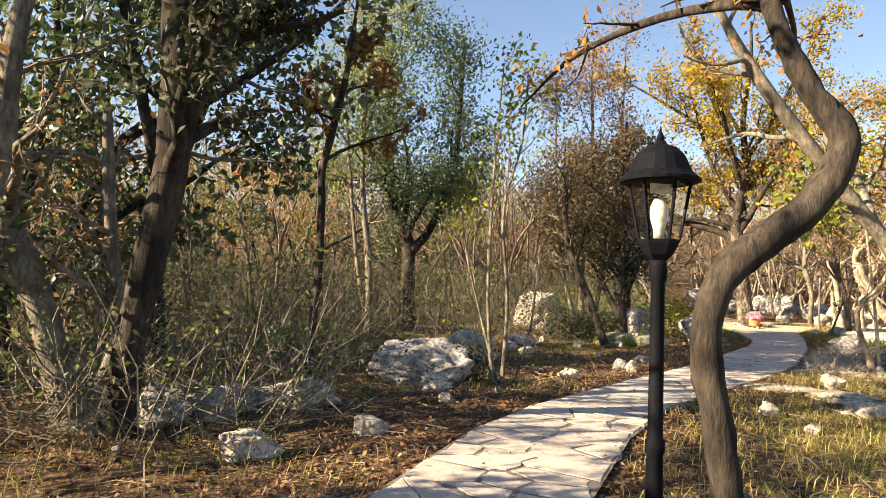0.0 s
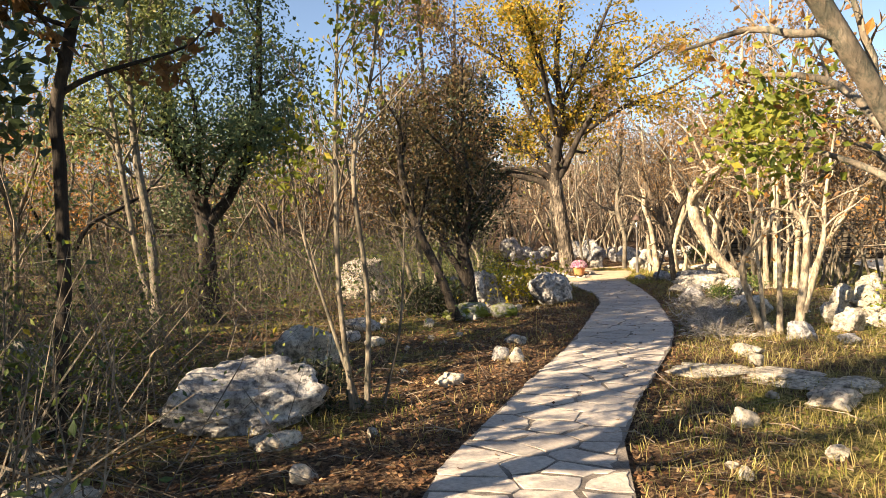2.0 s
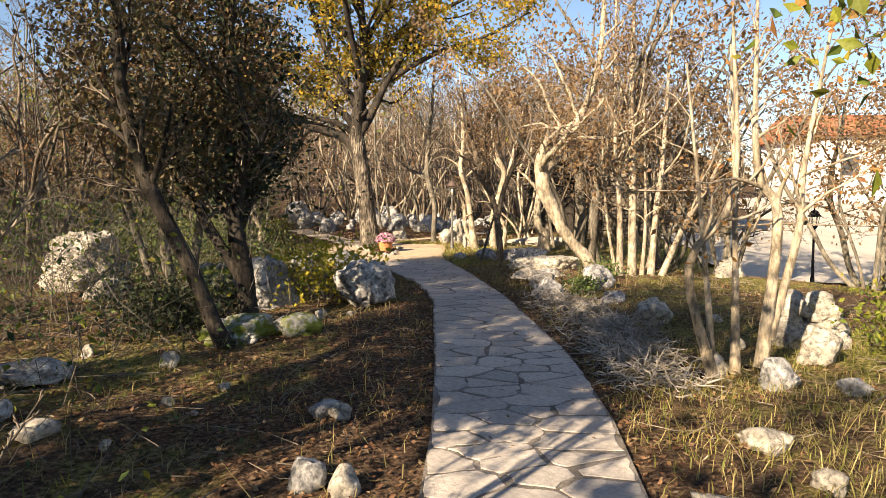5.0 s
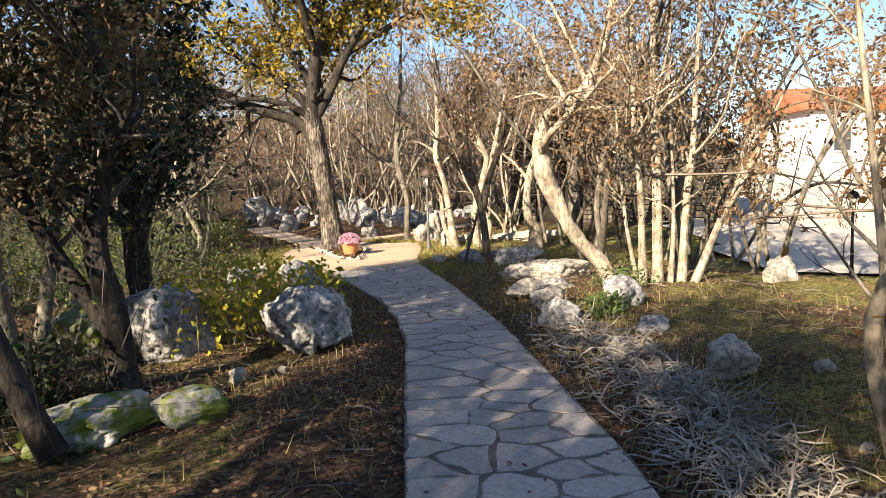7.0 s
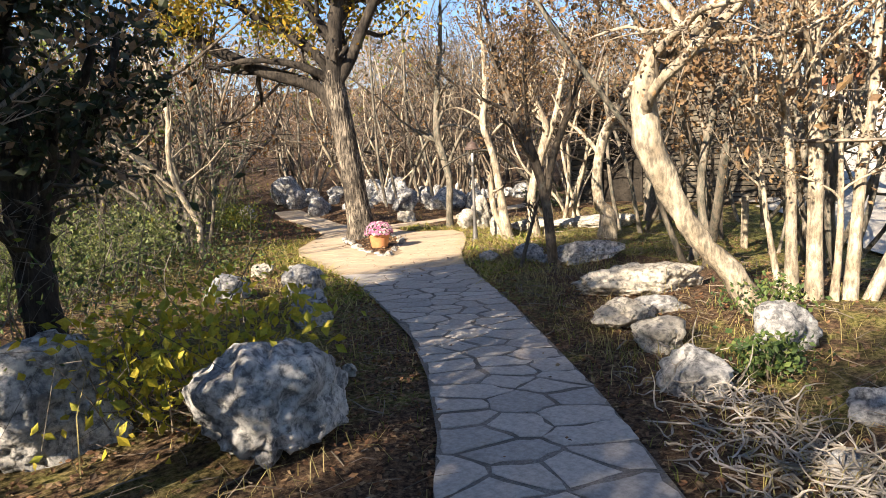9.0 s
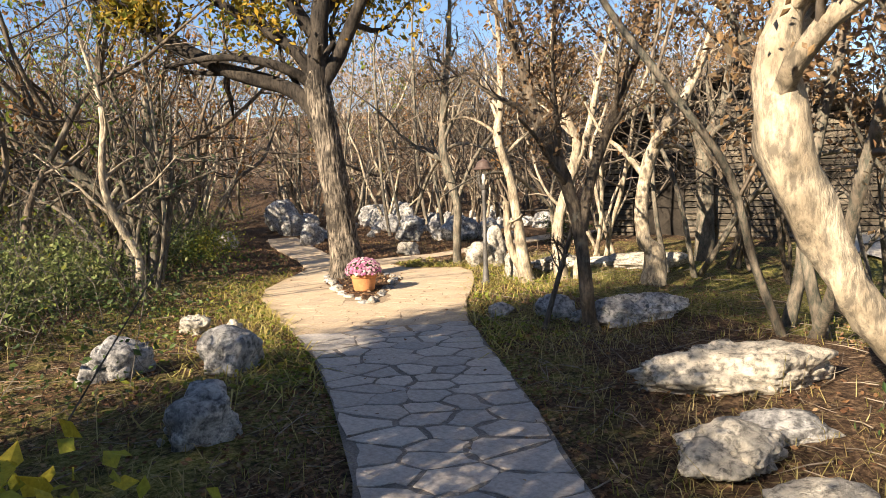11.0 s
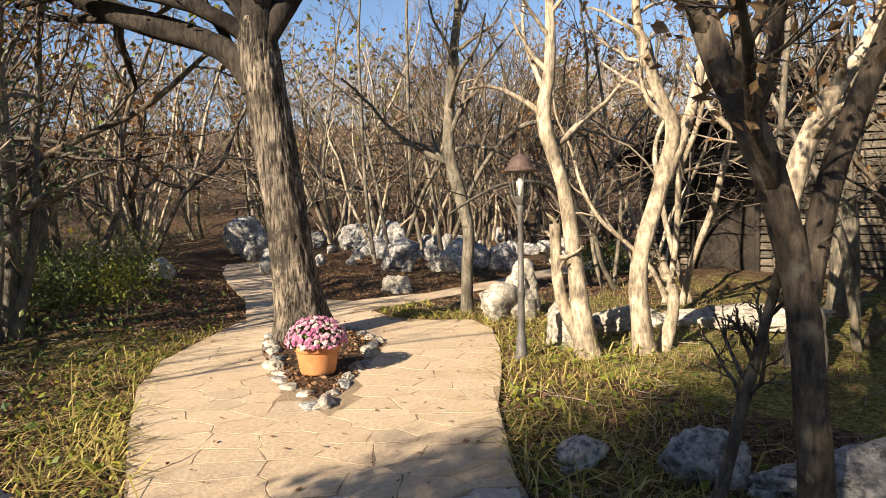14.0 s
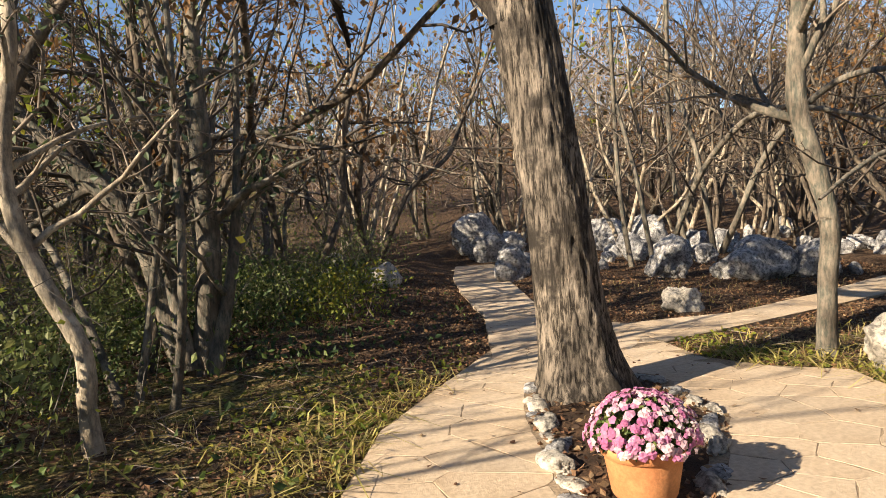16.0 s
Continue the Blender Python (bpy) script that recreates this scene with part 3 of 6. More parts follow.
def furrowed_trunk(ob, seed):
    """Deep vertical furrows and plates of old bark on a trunk of many sides."""
    line = smooth_line(rel(b, [(11.03, 24.35, 0.3), (10.93, 24.4, 1.0), (10.86, 24.4, 1.7), (10.74, 24.46, 2.76), (10.66, 24.5, 3.4), (10.64, 24.5, 3.9)]), 44)
    n, sides = len(line), 84
    f = np.linspace(0, 1, n)
    r = np.interp(f, np.linspace(0, 1, 6), (0.3, 0.26, 0.24, 0.235, 0.25, 0.19)) + 0.16 * np.exp(-f * 16)
    a = 2 * np.pi * np.arange(sides) / sides
    V = []
    for k in range(n):
        z = line[k][2]
        for q in a:
            p = Vector((math.cos(q) * 5.2 + seed, math.sin(q) * 5.2, z * 1.9))
            cut = max(0.0, 0.22 - abs(noise.noise(p))) / 0.22
            cut2 = max(0.0, 0.2 - abs(noise.noise(p * 2.3 + Vector((0, 0, z))))) / 0.2
            bump = 1 - 0.085 * cut ** 1.4 - 0.04 * cut2 + 0.05 * noise.noise(Vector((math.cos(q) * 1.2, math.sin(q) * 1.2, z * 1.1 + seed))) + (0.1 * math.exp(-f[k] * 14)) * math.sin(5 * q + seed)
            V.append((line[k][0] + r[k] * bump * math.cos(q), line[k][1] + r[k] * bump * math.sin(q), z))
    i = (np.arange(n - 1) * sides)[:, None]
    k, k2 = np.arange(sides)[None, :], (np.arange(sides)[None, :] + 1) % sides
    me = ob.data
    made = quads("bark", V, np.stack([i + k, i + k2, i + sides + k2, i + sides + k], -1).reshape(-1, 4), M_BARK_OAK, None, True)
    ob.data = made.data
    bpy.data.objects.remove(made)
    bpy.data.meshes.remove(me)


furrowed_trunk([o for o in oak.children if o.name.startswith("trunk")][0], 2.0)

# the winding tree beside the first lamp
b = (1.44, 3.35, spot(1.44, 3.35, -0.03))
make_tree("winding_tree", "leaning tree with a winding dark grey trunk beside the path", b,
          [(rel(b, [(1.45, 3.35, 0.3), (1.42, 3.35, 0.55), (1.37, 3.35, 0.88), (1.31, 3.35, 1.24), (1.38, 3.35, 1.55), (1.59, 3.35, 1.76), (1.81, 3.36, 1.92), (1.98, 3.38, 2.16), (2.01, 3.4, 2.32), (1.89, 3.44, 2.52), (1.8, 3.5, 2.75), (1.74, 3.6, 3.05), (1.8, 3.9, 3.6), (2.0, 4.2, 4.4)]), (0.085, 0.08, 0.078, 0.076, 0.08, 0.088, 0.082, 0.08, 0.074, 0.062, 0.056, 0.052, 0.04, 0.015))],
          M_BARK_DARK, M_TWIG, 11, counts=(6, 5, 4, 3), ratio=0.2, angle=0.9, curl=0.2, start=0.78, leaves=300, leaf=M_LEAF_RUST, leaf_size=0.07, spread=0.1, gnarl=0.06,
          extra=[(rel(b, [(1.8, 3.6, 3.1), (1.4, 4.4, 3.3), (1.0, 5.4, 3.35), (0.7, 6.4, 3.2)]), (0.035, 0.025, 0.008)),
                 (rel(b, [(1.8, 3.8, 3.4), (2.3, 4.6, 3.6), (2.9, 5.6, 3.7), (3.4, 6.6, 3.8)]), (0.04, 0.025, 0.008))])
b = (4.7, 5.7, spot(4.7, 5.7, -0.03))
make_tree("leaning_tree", "grey tree leaning over the path with yellow-green leaves", b,
          [(rel(b, [(4.72, 5.7, 0.3), (4.3, 5.65, 1.2), (3.6, 5.55, 2.0), (2.95, 5.5, 2.75), (2.4, 5.5, 3.5), (2.0, 5.6, 4.4)]), (0.085, 0.07, 0.06, 0.05, 0.02))],
          M_BARK_GREY, M_TWIG, 12, counts=(8, 6, 4, 3), ratio=0.26, angle=0.8, curl=0.2, start=0.5, leaves=500, leaf=M_LEAF_RUST, leaf_size=0.07,
          extra=[(rel(b, [(4.2, 5.64, 1.35), (4.2, 6.2, 2.0), (4.1, 6.9, 2.35), (4.0, 7.6, 2.5)]), (0.035, 0.025, 0.008)), (rel(b, [(3.6, 5.55, 2.0), (3.8, 6.3, 2.7), (4.0, 7.2, 3.0), (4.3, 8.0, 3.1)]), (0.035, 0.025, 0.008)),
                 (rel(b, [(4.5, 5.67, 0.8), (4.9, 6.3, 1.5), (5.0, 6.9, 2.2), (4.8, 7.5, 2.8)]), (0.04, 0.03, 0.01))])
rng_l = np.random.default_rng(13)
spray = np.array([(4.0, 7.3, 2.45), (3.8, 6.9, 2.25), (4.2, 7.8, 2.65), (4.2, 7.3, 2.95), (4.5, 7.7, 2.8), (3.95, 7.0, 2.7)])[rng_l.integers(0, 6, 950)] + rng_l.normal(size=(950, 3)) * np.array([0.22, 0.25, 0.16]) - np.array(b)
tagged(quads("foliage", *leaf_mesh(rng_l, spray, 0.085, 0.02), M_LEAF_LIME, [o for o in scene.objects if o.name == "leaning_tree"][0]), "yellow-green oak leaves", kind="stuff")

# trees at the start of the walk
b = (-2.5, 5.3, spot(-2.5, 5.3, -0.03))
make_tree("juniper_tree", "dark forked juniper with shaggy bark and grey-green needle sprays", b,
          [(rel(b, [(-2.5, 5.3, 0.15), (-2.42, 5.3, 0.9), (-2.31, 5.3, 1.55), (-2.17, 5.3, 2.3), (-2.15, 5.3, 3.0), (-2.2, 5.3, 3.7), (-2.3, 5.3, 5.2)]), (0.15, 0.12, 0.13, 0.14, 0.12, 0.05)),
           (rel(b, [(-2.16, 5.3, 2.55), (-1.95, 5.3, 3.05), (-1.67, 5.3, 3.7), (-1.4, 5.35, 4.6)]), (0.1, 0.09, 0.04))],
          M_BARK_DARK, M_TWIG_DARK, 21, counts=(9, 6, 4), ratio=0.3, angle=1.1, curl=0.18, start=0.45, leaves=4200, leaf=M_LEAF_DARK, leaf_size=0.075, spread=0.1, leaf_from=2.5)
b = (-3.0, 5.7, spot(-3.0, 5.7, -0.03))
make_tree("forked_tree", "old forked tree with pale scarred bark and drooping bare branches", b,
          [(rel(b, [(-2.95, 5.7, 0.1), (-3.2, 5.7, 0.7), (-3.45, 5.7, 1.4), (-3.75, 5.7, 2.1), (-3.8, 5.8, 3.4), (-3.6, 5.9, 4.8)]), (0.17, 0.13, 0.12, 0.1, 0.05)),
           (rel(b, [(-3.0, 5.75, 0.2), (-2.75, 5.8, 0.9), (-2.9, 5.9, 1.7), (-3.0, 5.9, 2.9)]), (0.1, 0.08, 0.04))],
          M_BARK_GREY, M_TWIG, 22, counts=(8, 6, 4, 3), ratio=0.36, angle=1.0, curl=0.2, up=-0.02, start=0.35, leaves=250, leaf=M_LEAF_BROWN, leaf_size=0.08)
b = (-1.72, 8.85, spot(-1.72, 8.85, -0.03))
make_tree("slender_oak", "slender young oak with a few withered dark brown leaves", b,
          [(rel(b, [(-1.73, 8.84, 0.2), (-1.62, 8.82, 1.38), (-1.61, 8.82, 2.47), (-1.62, 8.82, 2.91), (-1.49, 8.8, 3.5), (-1.33, 8.77, 4.3), (-1.2, 8.8, 5.6)]), (0.06, 0.05, 0.05, 0.05, 0.04, 0.015))],
          M_BARK_DARK, M_TWIG_DARK, 23, counts=(9, 5, 4), ratio=0.26, angle=0.85, curl=0.2, start=0.5, leaves=1100, leaf=M_LEAF_BROWN, leaf_size=0.11, spread=0.06, leaf_from=2.2)
b = (0.72, 8.42, spot(0.72, 8.42, -0.03))
make_tree("young_hornbeam", "clump of slim pale stems with thin fresh green leaves", b,
          [(rel(b, [(0.66, 8.41, 0.3), (0.58, 8.43, 1.31), (0.59, 8.42, 2.41), (0.62, 8.42, 3.1), (0.7, 8.5, 4.3)]), (0.024, 0.021, 0.008)),
           (rel(b, [(0.78, 8.41, 0.3), (0.82, 8.4, 1.3), (0.74, 8.42, 2.4), (0.95, 8.4, 3.3), (1.0, 8.4, 4.2)]), (0.024, 0.021, 0.008)),
           (rel(b, [(0.72, 8.46, 0.3), (0.5, 8.6, 1.1), (0.3, 8.7, 1.9), (0.2, 8.8, 2.7)]), (0.018, 0.014, 0.006)),
           (rel(b, [(0.95, 8.5, 0.3), (1.15, 8.6, 1.0), (1.25, 8.7, 2.0)]), (0.014, 0.011, 0.005))],
          M_BARK_GREY, M_TWIG, 24, counts=(9, 6, 4), ratio=0.25, angle=0.6, curl=0.12, start=0.4, leaves=900, leaf=M_LEAF_LIME, leaf_size=0.07, spread=0.1, leaf_from=1.9)
b = (-0.8, 16.0, spot(-0.8, 16.0, -0.03))
make_tree("holm_oak", "evergreen oak with a dense blue-green crown on a short dark trunk", b,
          [(rel(b, [(-0.8, 16, 0.3), (-0.81, 16, 1.4), (-0.84, 16, 2.4), (-1.2, 16, 3.3), (-1.4, 16, 4.8), (-1.4, 16, 7.2)]), (0.19, 0.15, 0.13, 0.04)),
           (rel(b, [(-0.84, 16, 2.1), (-0.3, 16, 2.8), (0.2, 16, 4.2), (0.35, 16, 7.2)]), (0.12, 0.09, 0.04))],
          M_BARK_DARK, M_TWIG_DARK, 25, counts=(11, 6, 4), ratio=0.34, angle=0.85, curl=0.18, start=0.36, leaves=21000, leaf=M_LEAF_HOLM, leaf_size=0.08, spread=0.3, leaf_from=2.2)
b = (-1.5, 14.3, spot(-1.5, 14.3, -0.03))
make_tree("slender_tree", "slender dark tree with long bare limbs and a few green leaves", b,
          [(rel(b, [(-1.5, 14.3, 0.3), (-1.58, 14.3, 2.0), (-1.76, 14.3, 3.5), (-1.75, 14.3, 5.6), (-1.6, 14.3, 8.2)]), (0.09, 0.065, 0.05, 0.02)), (rel(b, [(-1.45, 14.3, 0.3), (-1.8, 14.3, 1.8), (-2.1, 14.3, 4.4), (-2.3, 14.3, 6.8)]), (0.06, 0.04, 0.02))],
          M_BARK_GREY, M_TWIG, 26, counts=(8, 6, 4, 3), ratio=0.25, leaves=8000, leaf=M_LEAF_OLIVE, leaf_size=0.085, spread=0.28, leaf_from=3.4)

# oak added for the shadow of its crown on the path and right bank
b = (-3.9, 9.3, spot(-3.9, 9.3, -0.03))
make_tree("evergreen_oak", "tall evergreen oak with a broad dark crown, added behind the junipers for shade", b,
          [(rel(b, [(-3.9, 9.3, 0.2), (-3.95, 9.3, 1.8), (-3.8, 9.3, 3.2), (-3.9, 9.4, 5.0), (-3.8, 9.3, 7.6)]), (0.14, 0.12, 0.1, 0.03)),
           (rel(b, [(-3.85, 9.3, 2.4), (-4.0, 8.6, 4.0), (-4.1, 8.0, 5.6), (-4.1, 7.7, 7.2)]), (0.09, 0.07, 0.02)),
           (rel(b, [(-3.85, 9.3, 2.6), (-3.7, 10.1, 4.0), (-3.6, 10.8, 5.4), (-3.6, 11.3, 6.6)]), (0.09, 0.07, 0.02))],
          M_BARK_DARK, M_TWIG_DARK, 30, counts=(11, 6, 4), ratio=0.26, angle=0.9, curl=0.18, start=0.5, leaves=17000, leaf=M_LEAF_GREEN, leaf_size=0.115, spread=0.32, leaf_from=4.2)

# dark crowned group between the two boulders
b = (3.9, 14.7, spot(3.9, 14.7, -0.03))
make_tree("leaning_juniper", "leaning juniper with bent trunks and a brown and dark green crown", b,
          [(rel(b, [(3.3, 13.6, 0.35), (3.02, 13.75, 1.2), (2.76, 13.94, 1.88), (2.6, 14.05, 2.5), (2.5, 14.1, 3.3), (2.6, 14.2, 4.3)]), (0.075, 0.08, 0.075, 0.06, 0.02)),
           (rel(b, [(3.95, 14.7, 0.3), (3.92, 14.72, 1.0), (3.85, 14.8, 1.6), (4.0, 14.8, 2.6), (3.9, 14.9, 3.7), (4.0, 14.9, 5.2)]), (0.12, 0.1, 0.08, 0.03)),
           (rel(b, [(3.9, 14.75, 0.9), (3.5, 15.0, 1.7), (3.2, 15.1, 2.8), (3.1, 15.1, 4.4)]), (0.07, 0.06, 0.02))],
          M_BARK_DARK, M_TWIG, 27, counts=(12, 7, 4), ratio=0.3, angle=0.75, curl=0.2, start=0.35, leaves=5000, leaf=M_LEAF_DRAB, leaf_size=0.07, spread=0.15, leaf_from=1.3)
jun = [o for o in scene.objects if o.name == "leaning_juniper"][0]
jr = np.random.default_rng(271)
Q = np.column_stack([jr.normal(-0.1, 0.62, 2600), jr.normal(0.15, 0.5, 2600), jr.uniform(1.4, 4.2, 2600)])
Q[:, :2] *= (1.25 - 0.25 * np.abs(Q[:, 2:] - 2.4))
tagged(quads("foliage", *leaf_mesh(jr, Q, 0.07, 0.1), M_LEAF_DARK, jun), "dark green needle sprays", kind="stuff")
b = (4.7, 17.3, spot(4.7, 17.3, -0.03))
make_tree("juniper_tree", "dense dark juniper with a shaggy grey trunk standing in dry grass", b,
          [(rel(b, [(4.78, 17.35, 0.3), (4.72, 17.4, 1.0), (4.7, 17.4, 1.7), (4.66, 17.4, 2.6), (4.7, 17.4, 4.0), (4.7, 17.4, 5.4)]), (0.16, 0.14, 0.14, 0.1, 0.03))],
          M_BARK_DARK, M_TWIG_DARK, 28, counts=(20, 7, 4), ratio=0.34, angle=1.0, curl=0.16, up=0.03, start=0.24, leaves=7500, leaf=M_LEAF_DARK, leaf_size=0.085, spread=0.12, leaf_from=1.7)
b = (3.3, 15.6, spot(3.3, 15.6, -0.03))
make_tree("rust_tree", "fine-twigged tree with a haze of rust and yellow leaves", b,
          [(rel(b, [(3.3, 15.6, 0.3), (3.2, 15.6, 1.8), (3.4, 15.5, 3.6), (3.3, 15.5, 7.2)]), (0.07, 0.055, 0.02)), (rel(b, [(3.4, 15.6, 0.3), (3.7, 15.6, 1.8), (4.0, 15.6, 3.6), (4.1, 15.5, 6.9)]), (0.06, 0.05, 0.02)), (rel(b, [(3.2, 15.6, 0.3), (2.8, 15.6, 1.8), (2.6, 15.6, 3.4), (2.5, 15.5, 6.3)]), (0.05, 0.04, 0.015))],
          M_BARK_GREY, M_TWIG, 29, counts=(12, 7, 5), ratio=0.27, angle=0.6, start=0.25, leaves=17000, leaf=M_LEAF_TAN, leaf_size=0.065, spread=0.24, leaf_from=2.2)

# the second slim tree behind the paved clearing
b = (13.42, 24.65, spot(13.42, 24.65, -0.03))
make_tree("slim_tree", "slim bent grey tree with a wide fan of bare twigs", b,
          [(rel(b, [(13.4, 24.61, 0.25), (13.42, 24.6, 0.9), (13.44, 24.58, 1.48), (13.3, 24.62, 2.1), (13.23, 24.68, 2.54), (13.27, 24.66, 3.4), (13.4, 24.6, 4.6), (13.5, 24.6, 6.0)]), (0.08, 0.08, 0.085, 0.08, 0.06, 0.02))],
          M_BARK_GREY, M_TWIG, 31, counts=(12, 7, 5, 3), ratio=0.36, angle=0.9, curl=0.2, start=0.42)
# pale trunks in the sun
b = (12.95, 21.8, spot(12.95, 21.8, -0.03))
make_tree("pale_hornbeam", "sunlit pale hornbeam with a crooked smooth trunk", b,
          [(rel(b, [(12.93, 21.79, 0.2), (12.87, 21.82, 0.7), (12.8, 21.85, 1.32), (12.72, 21.89, 1.94), (12.56, 21.97, 2.6), (12.62, 21.94, 3.1), (12.62, 21.94, 4.0), (12.5, 21.9, 5.4)]), (0.14, 0.095, 0.075, 0.07, 0.068, 0.055, 0.04, 0.015)),
           (rel(b, [(12.98, 21.85, 0.3), (12.72, 21.95, 0.9), (12.7, 22.0, 1.6)]), (0.07, 0.06, 0.05))],
          M_BARK_PALE, M_TWIG, 32, counts=(9, 6, 5, 3), ratio=0.28, angle=0.8, curl=0.2, start=0.5)
b = (13.4, 21.5, spot(13.4, 21.5, -0.03))
make_tree("pale_hornbeam", "sunlit pale hornbeam forking into crooked limbs", b,
          [(rel(b, [(13.38, 21.5, 0.25), (13.35, 21.53, 1.16), (13.53, 21.43, 1.91), (13.65, 21.37, 2.47), (13.5, 21.45, 2.9), (13.3, 21.5, 3.6), (13.3, 21.4, 4.8)]), (0.1, 0.082, 0.078, 0.062, 0.045, 0.015)),
           (rel(b, [(13.56, 21.42, 2.0), (13.8, 21.3, 2.6), (13.95, 21.2, 3.4), (14.2, 21.1, 4.4)]), (0.07, 0.05, 0.02)),
           (rel(b, [(13.62, 21.5, 0.25), (13.75, 21.45, 0.8), (13.6, 21.5, 1.25)]), (0.07, 0.06, 0.05))],
          M_BARK_PALE, M_TWIG, 33, counts=(8, 6, 5, 3), ratio=0.3, angle=0.9, curl=0.2, start=0.5)
b = (14.25, 20.5, spot(14.25, 20.5, -0.05))
make_tree("pale_hornbeam", "pale hornbeam with a swollen bent foot in front of the barn", b,
          [(rel(b, [(14.3, 20.47, 0.15), (14.33, 20.45, 0.7), (14.17, 20.52, 0.96), (14.15, 20.53, 1.57), (14.27, 20.46, 2.18), (14.5, 20.33, 2.7), (14.9, 20.1, 3.4), (15.2, 20.0, 4.4)]), (0.18, 0.16, 0.11, 0.098, 0.1, 0.08, 0.05, 0.015))],
          M_BARK_PALE, M_TWIG, 34, counts=(9, 7, 5, 3), ratio=0.34, angle=0.9, curl=0.2, up=0.0, start=0.5, leaves=250, leaf=M_LEAF_BROWN, leaf_size=0.07)
b = (16.6, 21.3, spot(16.6, 21.3, -0.05))
make_tree("grey_hornbeam", "grey mottled hornbeam against the barn wall", b,
          [(rel(b, [(16.6, 21.3, 0.2), (16.64, 21.3, 1.4), (16.62, 21.3, 2.3), (16.9, 21.1, 3.2), (17.0, 21, 4.6)]), (0.17, 0.15, 0.15, 0.08, 0.02)), (rel(b, [(16.62, 21.3, 2.2), (16.3, 21.4, 2.9), (16.1, 21.5, 4.0)]), (0.1, 0.07, 0.02))],
          M_BARK_GREY, M_TWIG, 35, counts=(9, 7, 5, 3), ratio=0.4, angle=0.9, curl=0.2, up=0.0, start=0.45)
# the dark many-limbed tree right of the clearing
b = (11.25, 18.68, spot(11.25, 18.68, -0.03))
make_tree("dark_hornbeam", "shaded hornbeam dividing into many upswept dark limbs", b,
          [(rel(b, [(11.28, 18.62, 0.2), (11.22, 18.63, 0.52), (11.16, 18.66, 1.28), (11.03, 18.74, 1.91), (10.82, 18.87, 2.46), (10.73, 18.93, 2.88), (10.6, 19.0, 3.4), (10.5, 19.1, 4.4)]), (0.1, 0.078, 0.068, 0.072, 0.064, 0.052, 0.038, 0.015)),
           (rel(b, [(11.17, 18.67, 1.36), (11.3, 18.59, 1.98), (11.5, 18.45, 2.6), (11.75, 18.3, 3.3), (12.0, 18.15, 4.4)]), (0.058, 0.055, 0.036, 0.012)),
           (rel(b, [(11.03, 18.76, 1.9), (11.1, 18.95, 2.7), (11.2, 19.0, 4.0)]), (0.04, 0.032, 0.01)),
           (rel(b, [(10.8, 18.9, 0.2), (11.03, 18.85, 0.9), (11.25, 18.8, 1.55)]), (0.03, 0.027, 0.022))],
          M_BARK_WOOD, M_TWIG_DARK, 36, counts=(11, 7, 5, 3), ratio=0.34, angle=0.75, curl=0.2, start=0.4, leaves=3600, leaf=M_LEAF_TAN, leaf_size=0.055, spread=0.12, leaf_from=1.9)
# the fat pale leaning trunk
b = (10.25, 14.92, spot(10.25, 14.92, -0.03))
make_tree("leaning_hornbeam", "thick pale leaning trunk with lumpy bark and rust-brown leaves", b,
          [(rel(b, [(10.4, 14.8, 0.25), (10.2, 14.95, 0.66), (9.95, 15.13, 1.03), (9.75, 15.25, 1.39), (9.51, 15.41, 2.01), (9.52, 15.4, 2.66), (9.75, 15.25, 2.89), (10.1, 15.05, 3.25), (10.4, 14.9, 4.3), (10.5, 14.9, 6.0)]), (0.13, 0.115, 0.098, 0.108, 0.138, 0.09, 0.082, 0.07, 0.05, 0.02))],
          M_BARK_PALE, M_TWIG, 37, counts=(13, 7, 5, 3), ratio=0.34, angle=0.95, curl=0.2, start=0.45, leaves=4600, leaf=M_LEAF_TAN, leaf_size=0.045, spread=0.16, gnarl=0.13)
# multi-stemmed clumps right of the path
b = (11.2, 14.7, spot(11.2, 14.7, -0.03))
make_tree("hornbeam_clump", "clump of straight pale beige stems beside the rocks", b,
          [(rel(b, [(10.93, 14.87, 0.3), (10.92, 14.88, 1.67), (10.85, 14.93, 2.73), (10.8, 14.9, 6.3)]), (0.055, 0.045, 0.015)), (rel(b, [(11.12, 14.75, 0.3), (11.12, 14.75, 1.93), (11.08, 14.77, 3.2), (11.2, 14.8, 7.0)]), (0.075, 0.065, 0.02)),
           (rel(b, [(11.4, 14.55, 0.3), (11.49, 14.51, 1.63), (11.59, 14.45, 2.6), (11.8, 14.4, 6.4)]), (0.06, 0.05, 0.015)), (rel(b, [(11.2, 14.6, 0.3), (11.3, 14.6, 1.5), (11.3, 14.7, 4.2)]), (0.04, 0.012)),
           (rel(b, [(11.55, 14.45, 0.3), (11.9, 14.2, 1.3), (12.3, 14.0, 2.0), (12.8, 13.8, 3.0)]), (0.055, 0.05, 0.015)), (rel(b, [(11.0, 15.0, 0.3), (10.8, 15.1, 1.6), (10.75, 15.2, 3.6)]), (0.035, 0.01))],
          M_BARK_PALE, M_TWIG, 38, counts=(9, 6, 4, 3), ratio=0.32, angle=0.7, curl=0.15, start=0.4, leaves=3200, leaf=M_LEAF_TAN, leaf_size=0.045, spread=0.16)
b = (6.65, 9.9, spot(6.65, 9.9, -0.03))
